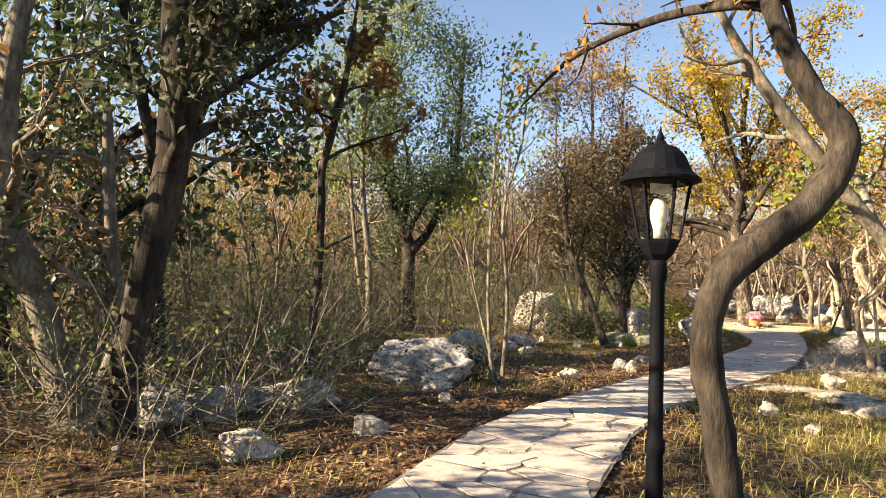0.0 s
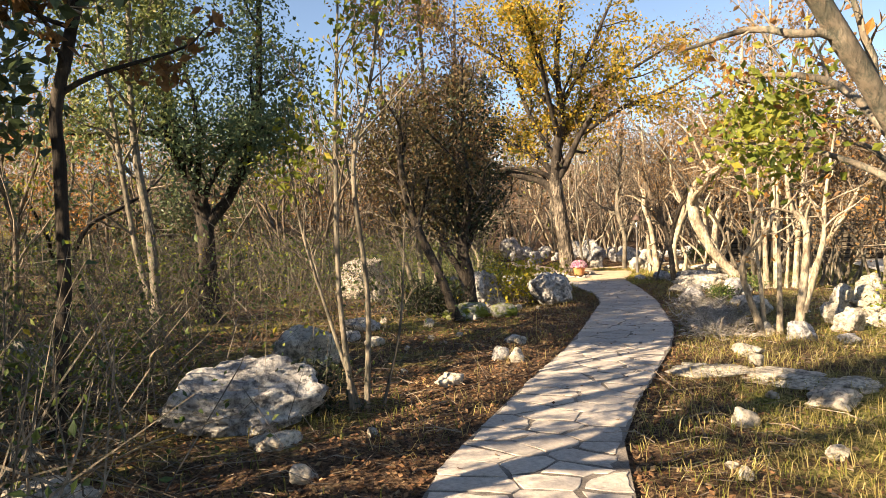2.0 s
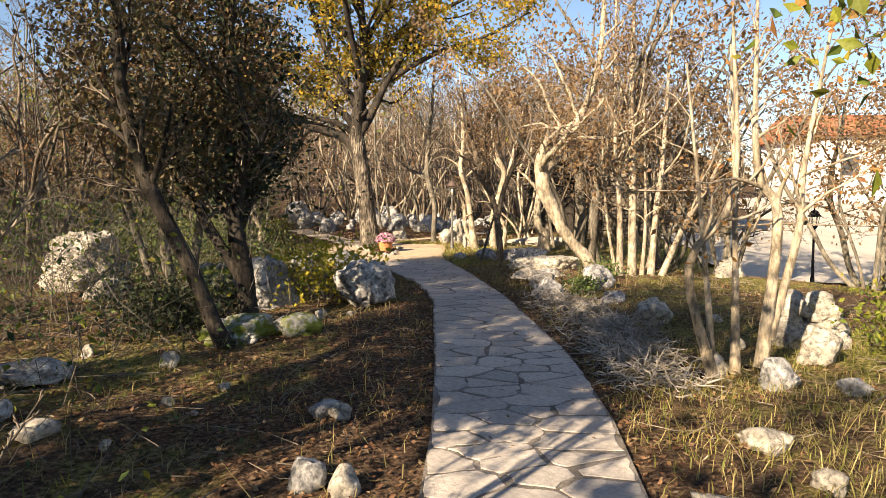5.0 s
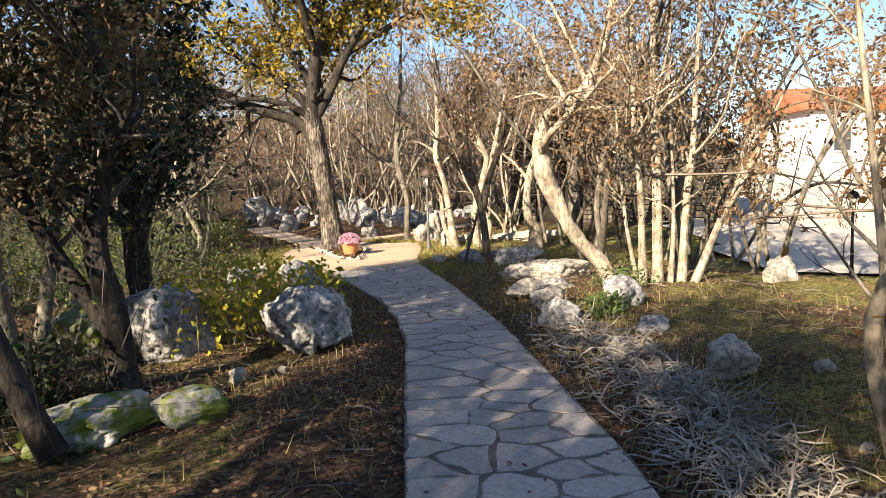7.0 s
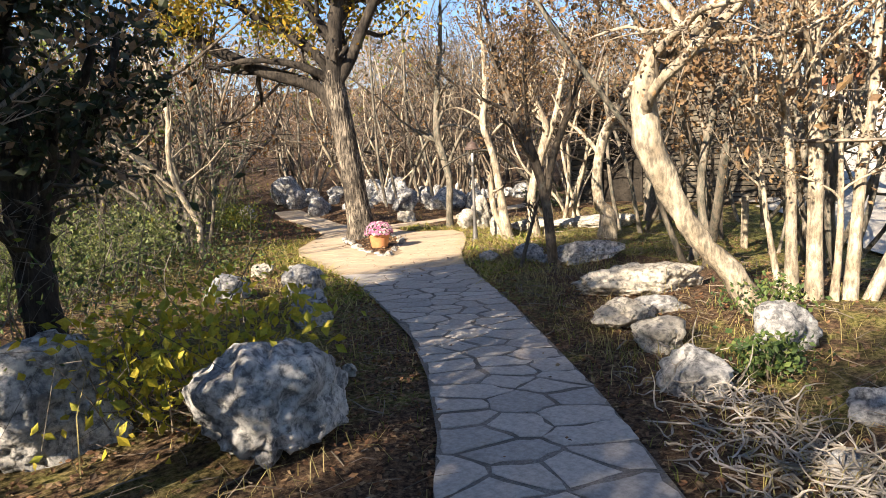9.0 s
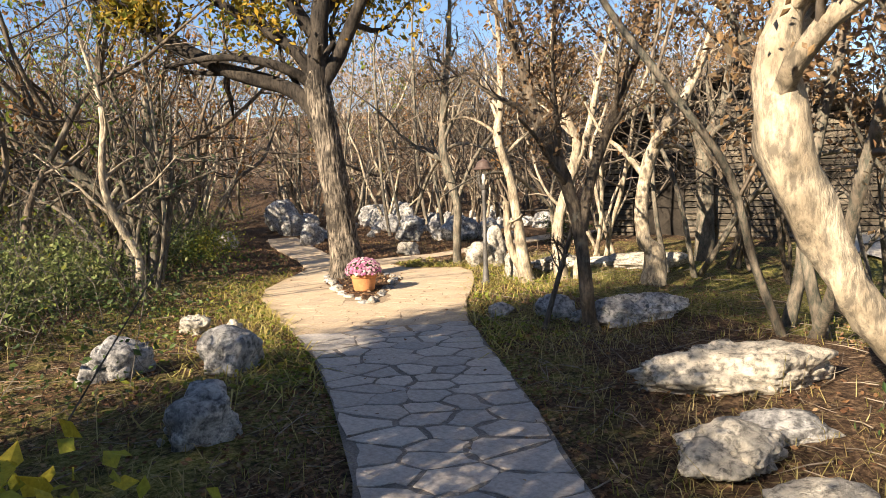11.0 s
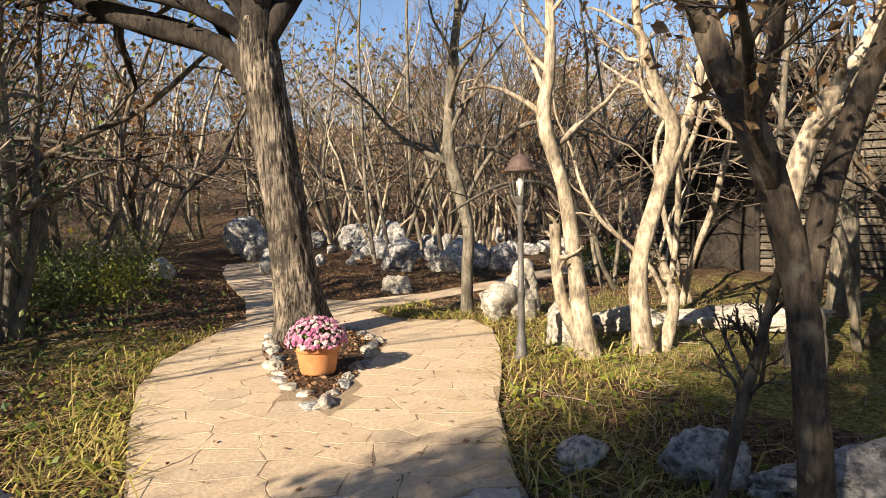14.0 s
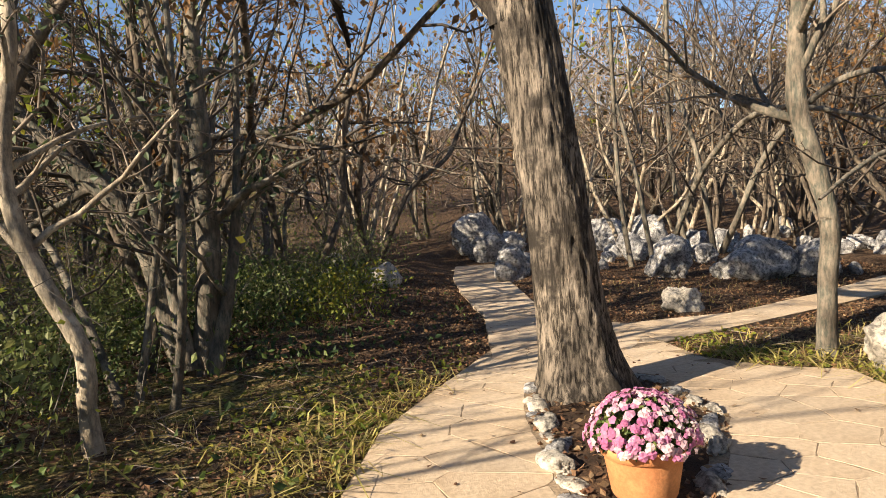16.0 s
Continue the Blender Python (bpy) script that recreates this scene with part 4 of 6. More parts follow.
make_tree("hornbeam_clump", "clump of thin pale crooked stems beside the stacked stones", b,
          [(rel(b, [(6.42, 10.0, 0.3), (6.2, 10.1, 1.25), (6.56, 9.92, 1.9), (6.6, 10, 3.4)]), (0.045, 0.035, 0.012)), (rel(b, [(6.8, 9.78, 0.35), (6.93, 9.74, 1.67), (6.75, 9.84, 2.1), (6.8, 9.9, 3.6)]), (0.05, 0.04, 0.012)),
           (rel(b, [(6.85, 9.75, 0.6), (7.1, 9.65, 1.5), (7.15, 9.64, 2.1), (7.3, 9.5, 3.4)]), (0.04, 0.03, 0.01)), (rel(b, [(6.5, 10.05, 0.3), (6.5, 10.15, 1.3), (6.4, 10.3, 3.0)]), (0.035, 0.01)), (rel(b, [(6.6, 9.9, 0.3), (6.72, 10.0, 1.4), (6.9, 10.2, 3.2)]), (0.04, 0.01))],
          M_BARK_PALE, M_TWIG, 39, counts=(7, 5, 4), ratio=0.3, angle=0.75, curl=0.18, start=0.35, leaves=160, leaf=M_LEAF_RUST, leaf_size=0.06)
b = (8.2, 8.3, spot(8.2, 8.3, -0.03))
make_tree("white_barked_tree", "crooked white-barked tree at the edge of the meadow", b,
          [(rel(b, [(7.7, 8.4, 0.3), (8.1, 8.35, 0.75), (8.3, 8.3, 1.3), (8.25, 8.3, 2.0), (8.5, 8.2, 2.8), (8.4, 8.2, 4.0)]), (0.07, 0.075, 0.07, 0.05, 0.015))],
          M_BARK_PALE, M_TWIG_DARK, 40, counts=(8, 6, 4, 3), ratio=0.35, angle=1.0, curl=0.2, start=0.45)
# trees left of the clearing
b = (7.95, 25.6, spot(7.95, 25.6, -0.03))
make_tree("hornbeam_clump", "many-stemmed grey hornbeam with a few green leaves over a shady bank", b,
          [(rel(b, [(8.06, 26.59, 0.3), (8.2, 26.55, 1.48), (8.19, 26.55, 3.35), (8.3, 26.6, 5.0)]), (0.12, 0.11, 0.02)), (rel(b, [(7.9, 26.6, 0.4), (7.54, 26.71, 1.79), (6.9, 26.9, 2.5), (6.2, 27, 3.4)]), (0.11, 0.1, 0.03)),
           (rel(b, [(8.15, 26.5, 0.3), (8.45, 26.5, 1.6), (8.6, 26.5, 3.6)]), (0.08, 0.02)), (rel(b, [(7.95, 26.5, 0.4), (7.8, 26.5, 1.6), (7.5, 26.4, 3.6)]), (0.08, 0.02))],
          M_BARK_GREY, M_TWIG, 41, counts=(7, 6, 5, 3), ratio=0.34, angle=0.8, curl=0.2, start=0.3, leaves=500, leaf=M_LEAF_GREEN, leaf_size=0.08)
b = (7.6, 24.4, spot(7.6, 24.4, -0.03))
make_tree("bent_tree", "thin bent grey-white stem rising from ivy", b,
          [(rel(b, [(7.63, 24.4, 0.2), (7.6, 24.4, 0.65), (7.6, 24.4, 1.03), (7.35, 24.46, 1.58), (7.22, 24.5, 2.18), (7.3, 24.6, 3.2), (7.1, 24.7, 4.2)]), (0.065, 0.06, 0.055, 0.05, 0.02))],
          M_BARK_PALE, M_TWIG, 42, counts=(8, 7, 4, 3), ratio=0.38, angle=0.9, curl=0.2, start=0.45, leaves=300, leaf=M_LEAF_GREEN, leaf_size=0.07)

# ---- the woods: kinds of bare tree, repeated ----
wood_rng = np.random.default_rng(77)
KINDS = []
for k, (bark, leaf, nleaf, label, high) in enumerate((
        (M_BARK_GREY, None, 0, "bare many-stemmed grey hornbeam of the woods", 5.8),
        (M_BARK_WOOD, M_LEAF_BROWN, 900, "grey hornbeam with a few withered brown leaves", 5.4),
        (M_BARK_GREY, M_LEAF_TAN, 3000, "hornbeam with a thin rust-brown crown", 5.6),
        (M_BARK_WOOD, M_LEAF_LIME, 600, "thin woodland tree with sparse yellow-green leaves", 5.0),
        (M_BARK_PALE, None, 0, "bare pale hornbeam with crooked upright stems", 4.8),
        (M_BARK_DARK, M_LEAF_GREEN, 2600, "evergreen woodland tree with small dark leaves", 4.0),
        (M_BARK_GREY, M_LEAF_RUST, 1800, "woodland tree in rust and orange autumn leaves", 5.8),
        (M_BARK_WOOD, None, 0, "bare dark hornbeam with a broad fan of twigs", 5.6))):
    stems = []
    for s in range(int(wood_rng.integers(3, 5))):
        a = wood_rng.uniform(0, 6.28)
        stems.append(stem(wood_rng, high * wood_rng.uniform(0.75, 1.15), wood_rng.uniform(0.15, 0.6), wood_rng.uniform(0.035, 0.065), 0.012, (0.22 * math.cos(a), 0.22 * math.sin(a)), 7, 0.22))
    KINDS.append(make_tree("woodland_tree", label, (30 + 3 * k, 48, spot(30 + 3 * k, 48)), stems, bark, M_TWIG if k not in (0, 1, 7) else M_TWIG_DARK, 60 + k, counts=(6, 5, 4, 3), ratio=0.36, angle=0.8, curl=0.24, start=0.22, leaves=nleaf, leaf=leaf, leaf_size=0.085, spread=0.13, group="trees of the woods", fine=False))

# where the woods stand: patches of the plan and how many trees in each
# (-9.5, -5.0) and (-14, -4) patches: added, mostly out of view, to cast shade
PATCHES = [(-14, -3.2, 12, 34, 34, (0, 1, 3, 5, 7, 3, 6)), (-9.5, -5.0, 6.9, 9.6, 5, (5, 1, 5)), (-3.0, 2.2, 20, 36, 13, (0, 1, 3, 5, 7)), (2.2, 9.6, 28.0, 40, 22, (0, 1, 7, 0, 3)), (10.2, 24.0, 30.2, 42, 38, (0, 1, 4, 7, 0)), (15.0, 19.3, 16.9, 21.0, 6, (7, 0, 7, 0)),
           (15.5, 18.6, 23.2, 26.0, 3, (4, 0)), (5.0, 8.2, 25.5, 28.5, 4, (0, 3, 7)), (1.5, 6.5, 23.0, 27.5, 3, (7, 1, 3)), (13.0, 24.0, 9.5, 13.5, 5, (2, 6)), (16.2, 18.5, 18.6, 21.6, 2, (7, 7)), (24, 32, 28, 46, 8, (0, 1, 2)), (-14, -4, -4, 5, 10, (0, 1, 5)), (9.0, 14.0, 3.0, 7.0, 3, (2, 4, 6)), (12.2, 15.2, 15.0, 18.0, 4, (2, 7, 2))]
placed = []
for x0, x1, y0, y1, n, kinds in PATCHES:
    made = tries = 0
    while made < n and tries < 600:
        tries += 1
        x, y = wood_rng.uniform(x0, x1), wood_rng.uniform(y0, y1)
        across, along = (x - 10.7) * 0.297 - (y - 22.4) * 0.955, (x - 10.7) * -0.955 + (y - 22.4) * -0.297
        across2, along2 = (x - 4.4) * 0.297 - (y - 8.0) * 0.955, (x - 4.4) * -0.955 + (y - 8.0) * -0.297
        glade = (-2.5 < across < 1.8 and 0 < along < 17) or (-1.2 < across2 < 3.3 and 0 < along2 < 19)
        if glade or off_path(np.array([(x, y)]))[0] < 1.3 or any((x - u) ** 2 + (y - v) ** 2 < 1.0 for u, v in placed):
            continue
        placed.append((x, y))
        made += 1
        s = wood_rng.uniform(1.5, 1.9) if x0 == -9.5 else wood_rng.uniform(1.0, 1.55) if y > 26 or (x < -3 and y < 14) else wood_rng.uniform(0.8, 1.25)
        copy_thing(KINDS[kinds[int(wood_rng.integers(len(kinds)))]], pose(x, y, spot(x, y, -0.03), 0, 0, wood_rng.uniform(0, 360)) @ Matrix.Diagonal((s, s, s * wood_rng.uniform(0.9, 1.15), 1)))


# unseen evergreens added left of the start to shade the winding tree
for x, y, k in ((-4.7, 1.5, 1.15), (-5.6, 0.4, 1.3)):
    copy_thing(KINDS[5], pose(x, y, spot(x, y, -0.03), 0, 0, 70 * x) @ Matrix.Diagonal((k, k, k, 1)))


# ---- rocks ----
def make_rock(name, label, x, y, w, d, h, turn, seed, mat, sink=0.25, rough=0.22, z=None, category="rock", parent=None, group=""):
    """A weathered block of broken faces, clefts and pits: width, depth, height above the ground."""
    rng = np.random.default_rng(900 + seed)
    bm = bmesh.new()
    bmesh.ops.create_icosphere(bm, subdivisions=5 if w >= 0.7 and y < 24 else 4 if w > 0.26 else 3, radius=1)
    P = np.array([v.co[:] for v in bm.verts])
    faces = rng.normal(size=(15, 3)) * np.array([1, 1, 0.75])
    faces /= np.linalg.norm(faces, axis=1)[:, None]
    reach = rng.uniform(0.52, 0.86, 15) + 0.3 * np.maximum(0, faces[:, 2] - 0.35)
    k = np.minimum(1.0, (reach[None, :] / np.maximum(P @ faces.T, 0.05)).min(1)) * 1.25
    for c in range(3):  # clefts
        n = unit(rng.normal(size=3) * np.array([1, 1, 0.4]))
        off = P @ n - rng.uniform(-0.45, 0.45) + 0.1 * np.sin(P @ (rng.normal(size=3) * 5))
        k -= rng.uniform(0.08, 0.24) * np.exp(-np.abs(off / rng.uniform(0.04, 0.09)))
    o = Vector((seed * 3.7, seed * 1.9, seed * 5.3))
    full = h * (1 + sink)
    for i, v in enumerate(bm.verts):
        p = v.co
        e = rough * (0.9 * noise.noise(p * 1.2 + o) + 0.45 * noise.noise(p * 3.3 + o) + 0.4 * (0.3 - abs(noise.noise(p * 6.5 + o))) + 0.25 * noise.noise(p * 15 + o))
        e -= 0.2 * max(0, abs(noise.noise(p * 4.3 - o)) - 0.2)
        q = p * (k[i] + e)
        v.co = Vector((q.x * w * 0.55, q.y * d * 0.55, q.z * full * 0.55 + full * 0.5 - h * sink))
    ob = part(name, bm, mat, parent, smooth=w > 0.15)
    ob.matrix_basis = pose(x, y, spot(x, y) if z is None else z, 0, 0, turn)
    return ob if parent else tagged(ob, label, category, group)


for i, (x, y, w, d, h, turn, mat, label) in enumerate([
        (-0.26, 8.5, 1.28, 0.85, 0.47, 8, M_ROCK, "long grey limestone boulder with dark lichen"),
        (0.55, 10.9, 0.85, 0.6, 0.4, 20, M_ROCK_WARM, "pale boulder behind the long one"),
        (-1.3, 6.75, 0.72, 0.5, 0.24, 10, M_ROCK_WARM, "pale limestone block in leaf litter"),
        (-1.95, 6.5, 0.5, 0.4, 0.24, 40, M_ROCK, "small grey rock among twigs"),
        (-2.45, 10.7, 0.75, 0.6, 0.5, 15, M_MOSS, "moss-topped boulder in dry grass"),
        (-1.3, 4.7, 0.4, 0.3, 0.16, 30, M_ROCK_WARM, "low pale stone in dry leaves"),
        (-0.55, 5.3, 0.24, 0.18, 0.14, 0, M_ROCK_WARM, "small pale stone near the path"),
        (-2.35, 5.75, 0.4, 0.4, 0.3, 60, M_ROCK, "grey boulder at the foot of the juniper"),
        (-2.0, 6.15, 0.5, 0.4, 0.22, 0, M_ROCK, "grey stone among dead twigs"),
        (3.05, 20.0, 1.35, 1.0, 0.85, 20, M_ROCK_WARM, "upright pale boulder standing in the sun"),
        (2.95, 18.1, 0.6, 0.5, 0.3, 0, M_ROCK_WARM, "low pale rock in the grass"),
        (5.76, 15.03, 0.95, 0.66, 0.54, 35, M_ROCK, "cleft limestone boulder beside the path"),
        (4.62, 15.95, 0.8, 0.65, 0.6, 10, M_ROCK, "large pitted grey boulder among twigs"),
        (4.1, 16.75, 0.75, 0.6, 0.5, 50, M_MOSS, "mossy grey boulder among twigs"),
        (4.2, 13.75, 0.5, 0.4, 0.2, 0, M_MOSS, "low moss-covered rock in leaf litter"),
        (3.6, 13.9, 0.7, 0.5, 0.22, 15, M_MOSS, "low moss-covered slab in leaf litter"),
        (4.15, 8.2, 0.8, 0.6, 0.055, -35, M_ROCK_WARM, "flat sunlit rock slab in the grass"),
        (4.55, 7.65, 0.75, 0.6, 0.08, -60, M_ROCK_WARM, "rugged sunlit rock slab in the grass"),
        (4.85, 7.3, 0.65, 0.45, 0.07, -20, M_ROCK_WARM, "flat sunlit rock slab in the grass"),
        (4.35, 6.95, 0.5, 0.42, 0.12, 10, M_ROCK_WARM, "flat pale stone in the grass"),
        (5.05, 8.75, 0.32, 0.25, 0.12, -20, M_ROCK_WARM, "flat pale stone in dry grass"),
        (6.5, 9.45, 0.4, 0.34, 0.2, 10, M_ROCK, "grey field stone of a loose pile"),
        (7.45, 9.6, 0.4, 0.34, 0.28, 30, M_ROCK_WARM, "squared field stone of a loose pile"),
        (8.2, 10.0, 0.66, 0.55, 0.26, -10, M_ROCK_WARM, "squared field stone of a loose pile"),
        (7.85, 10.15, 0.4, 0.36, 0.26, 70, M_ROCK_WARM, "pale field stone of a loose pile"),
        (6.85, 9.05, 0.26, 0.22, 0.11, 20, M_ROCK, "grey field stone in the grass"),
        (6.48, 10.0, 0.24, 0.2, 0.15, 20, M_ROCK_WARM, "small stone at the foot of the stems"),
        (9.35, 15.6, 0.7, 0.5, 0.2, 25, M_ROCK_WARM, "pale rounded rock beside the path"),
        (8.98, 14.85, 0.55, 0.42, 0.2, 50, M_ROCK_WARM, "pale rounded boulder in the sun"),
        (8.42, 14.05, 0.5, 0.4, 0.26, -20, M_ROCK, "grey stone among dead sticks"),
        (7.86, 11.75, 0.52, 0.42, 0.24, 0, M_ROCK_WARM, "pale stone beside the path"),
        (9.5, 14.15, 0.55, 0.42, 0.34, 10, M_ROCK, "rough grey rock on the bank"),
        (12.6, 13.7, 0.56, 0.45, 0.32, 10, M_ROCK_WARM, "pale rock at the edge of the meadow"),
        (10.4, 16.4, 1.3, 0.5, 0.3, -35, M_ROCK_WARM, "long pale rock pitted with dark holes"),
        (9.9, 15.6, 0.5, 0.4, 0.14, -30, M_ROCK, "low grey rock on the bank"),
        (11.75, 18.6, 1.1, 0.55, 0.22, -35, M_ROCK, "shaded grey boulder at the tree's foot"),
        (11.25, 19.25, 0.4, 0.3, 0.22, 0, M_ROCK, "small grey stone in shade"),
        (10.9, 19.8, 0.3, 0.22, 0.14, 0, M_ROCK, "small grey stone in grass"),
        (7.72, 19.4, 0.55, 0.45, 0.34, 15, M_ROCK, "pitted grey rock in the grass"),
        (7.1, 17.75, 0.5, 0.4, 0.3, 0, M_ROCK, "grey rock lying in grass"),
        (7.75, 21.35, 0.35, 0.3, 0.2, 0, M_ROCK_WARM, "pale stone in sunlit grass"),
        (8.1, 20.95, 0.22, 0.2, 0.15, 40, M_ROCK_WARM, "pale stone in sunlit grass"),
        (6.8, 19.85, 0.52, 0.42, 0.3, 20, M_ROCK, "grey pitted rock in dry grass"),
        (-0.05, 7.6, 0.32, 0.25, 0.1, 20, M_ROCK_WARM, "flat pale stone before the long boulder"),
        (1.7, 8.98, 0.27, 0.22, 0.12, 0, M_ROCK_WARM, "pale stone lying in dry grass"),
        (1.52, 13.15, 0.52, 0.4, 0.16, 10, M_ROCK, "low grey slab in thin grass"),
        (1.5, 11.7, 0.22, 0.18, 0.1, 0, M_ROCK_WARM, "pale stone in thin grass"),
        (1.25, 12.2, 0.3, 0.25, 0.12, 50, M_ROCK, "grey stone in thin grass"),
        (2.64, 13.1, 0.18, 0.15, 0.13, 0, M_ROCK_WARM, "small white stone in leaf litter"),
        (3.23, 11.0, 0.24, 0.2, 0.1, 30, M_ROCK, "low grey stone in leaf litter"),
        (2.75, 9.75, 0.2, 0.16, 0.12, 30, M_ROCK_WARM, "small pale stone beside the path"),
        (2.62, 9.95, 0.22, 0.18, 0.14, 70, M_ROCK, "small grey stone beside the path"),
        (8.74, 13.1, 0.36, 0.28, 0.15, 10, M_ROCK, "shaded grey stone on the bank"),
        (7.85, 12.85, 0.2, 0.16, 0.1, 10, M_ROCK, "shaded grey stone among dead sticks"),
        (0.1, 9.8, 0.5, 0.4, 0.2, 30, M_ROCK, "grey rock behind the long boulder"),
        (13.95, 36.6, 1.5, 1.0, 0.95, 10, M_ROCK, "large pale boulder at the end of the path"),
        (13.5, 23.95, 0.6, 0.5, 0.42, 10, M_ROCK_WARM, "rounded pale boulder beside the lamp"),
        (13.85, 23.95, 0.5, 0.45, 0.62, 40, M_ROCK_WARM, "upright pale boulder beside the lamp"),
        (13.12, 22.3, 0.45, 0.38, 0.46, 10, M_ROCK_WARM, "pale stone leaning at the hornbeam's foot"),
        (14.0, 22.3, 1.0, 0.5, 0.25, -30, M_ROCK_WARM, "low pale rock in the sun"),
        (15.3, 21.6, 1.6, 0.7, 0.22, -40, M_ROCK_WARM, "long flat pale rock in front of the barn"),
        (16.35, 29.1, 1.15, 0.9, 0.6, 10, M_ROCK, "large pale boulder by the side path"),
        (17.2, 28.9, 0.8, 0.7, 0.5, 50, M_ROCK, "grey boulder by the side path"),
        (13.85, 27.45, 0.55, 0.45, 0.25, 0, M_ROCK_WARM, "pale stone in leaf litter"),
        (8.85, 30.9, 0.8, 0.6, 0.4, 0, M_ROCK_WARM, "pale rock in the undergrowth"),
        (10.6, 31.2, 0.55, 0.45, 0.35, 20, M_ROCK_WARM, "pale rock beside the path"),
        (9.9, 33.0, 0.6, 0.5, 0.5, 20, M_ROCK, "grey rock in the woods"),
        (13.3, 32.2, 0.7, 0.5, 0.55, 20, M_ROCK, "grey boulder by the path")]):
    make_rock("boulder" if w > 0.6 else "rock", label, x, y, w, d, h, turn, i + 1, mat)

for x, y, z, w, d, h, turn in ((8.22, 10.0, 0.22, 0.5, 0.36, 0.28, -15), (7.88, 10.12, 0.2, 0.26, 0.3, 0.3, 20)):
    make_rock("rock", "squared pale field stone lying on the loose pile", x, y, w, d, h, turn, 300 + int(100 * w), M_ROCK_WARM, sink=0.1, z=spot(x, y) + z)

rock_rng = np.random.default_rng(5)
for i in range(54):  # tumbled stones along the far edge of the clearing
    f = rock_rng.random()
    x, y = 13.6 + 8.5 * f + rock_rng.normal() * 0.5, 34.0 - 2.4 * f + rock_rng.normal() * 2.0
    if off_path(np.array([(x, y)]))[0] > 0.4:
        w = 0.2 + 0.65 * rock_rng.random() ** 1.8
        make_rock("boulder", "tumbled grey limestone boulder at the wood's edge", x, y, w, w * 0.8, w * rock_rng.uniform(0.5, 0.9), rock_rng.uniform(0, 180), 80 + i, M_ROCK, group="tumbled stones")
for i in range(85):  # small stones strewn over the floor
    x, y = rock_rng.uniform(-3, 9), rock_rng.uniform(4, 22)
    o = off_path(np.array([(x, y)]))[0]
    if 0.3 < o < 4:
        w = rock_rng.uniform(0.06, 0.2)
        make_rock("stone", "small limestone lying on the woodland floor", x, y, w, w * 0.75, w * 0.55, rock_rng.uniform(0, 180), 140 + i, M_ROCK_WARM, category="stone", group="strewn stones")

# stones edging the oak bed
bed_rng = np.random.default_rng(8)
k = 0
for a, b2 in zip(BED, np.roll(BED, -1, 0)):
    ln = np.hypot(*(b2 - a))
    n = max(1, round(ln / 0.26))
    for j in range(n):
        q = a + (b2 - a) * (j + 0.5) / n + bed_rng.normal(size=2) * 0.025
        c = BED.mean(0) - q
        q = q + 0.1 * c / np.hypot(*c)
        k += 1
        make_rock("edging_stone", "rough pale stone edging the oak bed", q[0], q[1], bed_rng.uniform(0.16, 0.32), bed_rng.uniform(0.1, 0.18), bed_rng.uniform(0.03, 0.085), bed_rng.normal() * 14 + math.degrees(math.atan2(*(b2 - a)[::-1])), 200 + k, M_ROCK_WARM if k % 3 else M_ROCK, z=GZ - 0.02, category="stone", group="stones round the oak bed")
bm = bmesh.new()
top = [bm.verts.new((*(BED.mean(0) + (p - BED.mean(0)) * 1.0), GZ - 0.015)) for p in BED]
cen = bm.verts.new((*BED.mean(0), GZ + 0.075))
for i in range(len(top)):
    bm.faces.new((top[i], top[(i + 1) % len(top)], cen))
tagged(part("bed_soil", bm, M_SOIL, smooth=True), "bare brown soil of the oak bed", "soil", kind="structure")


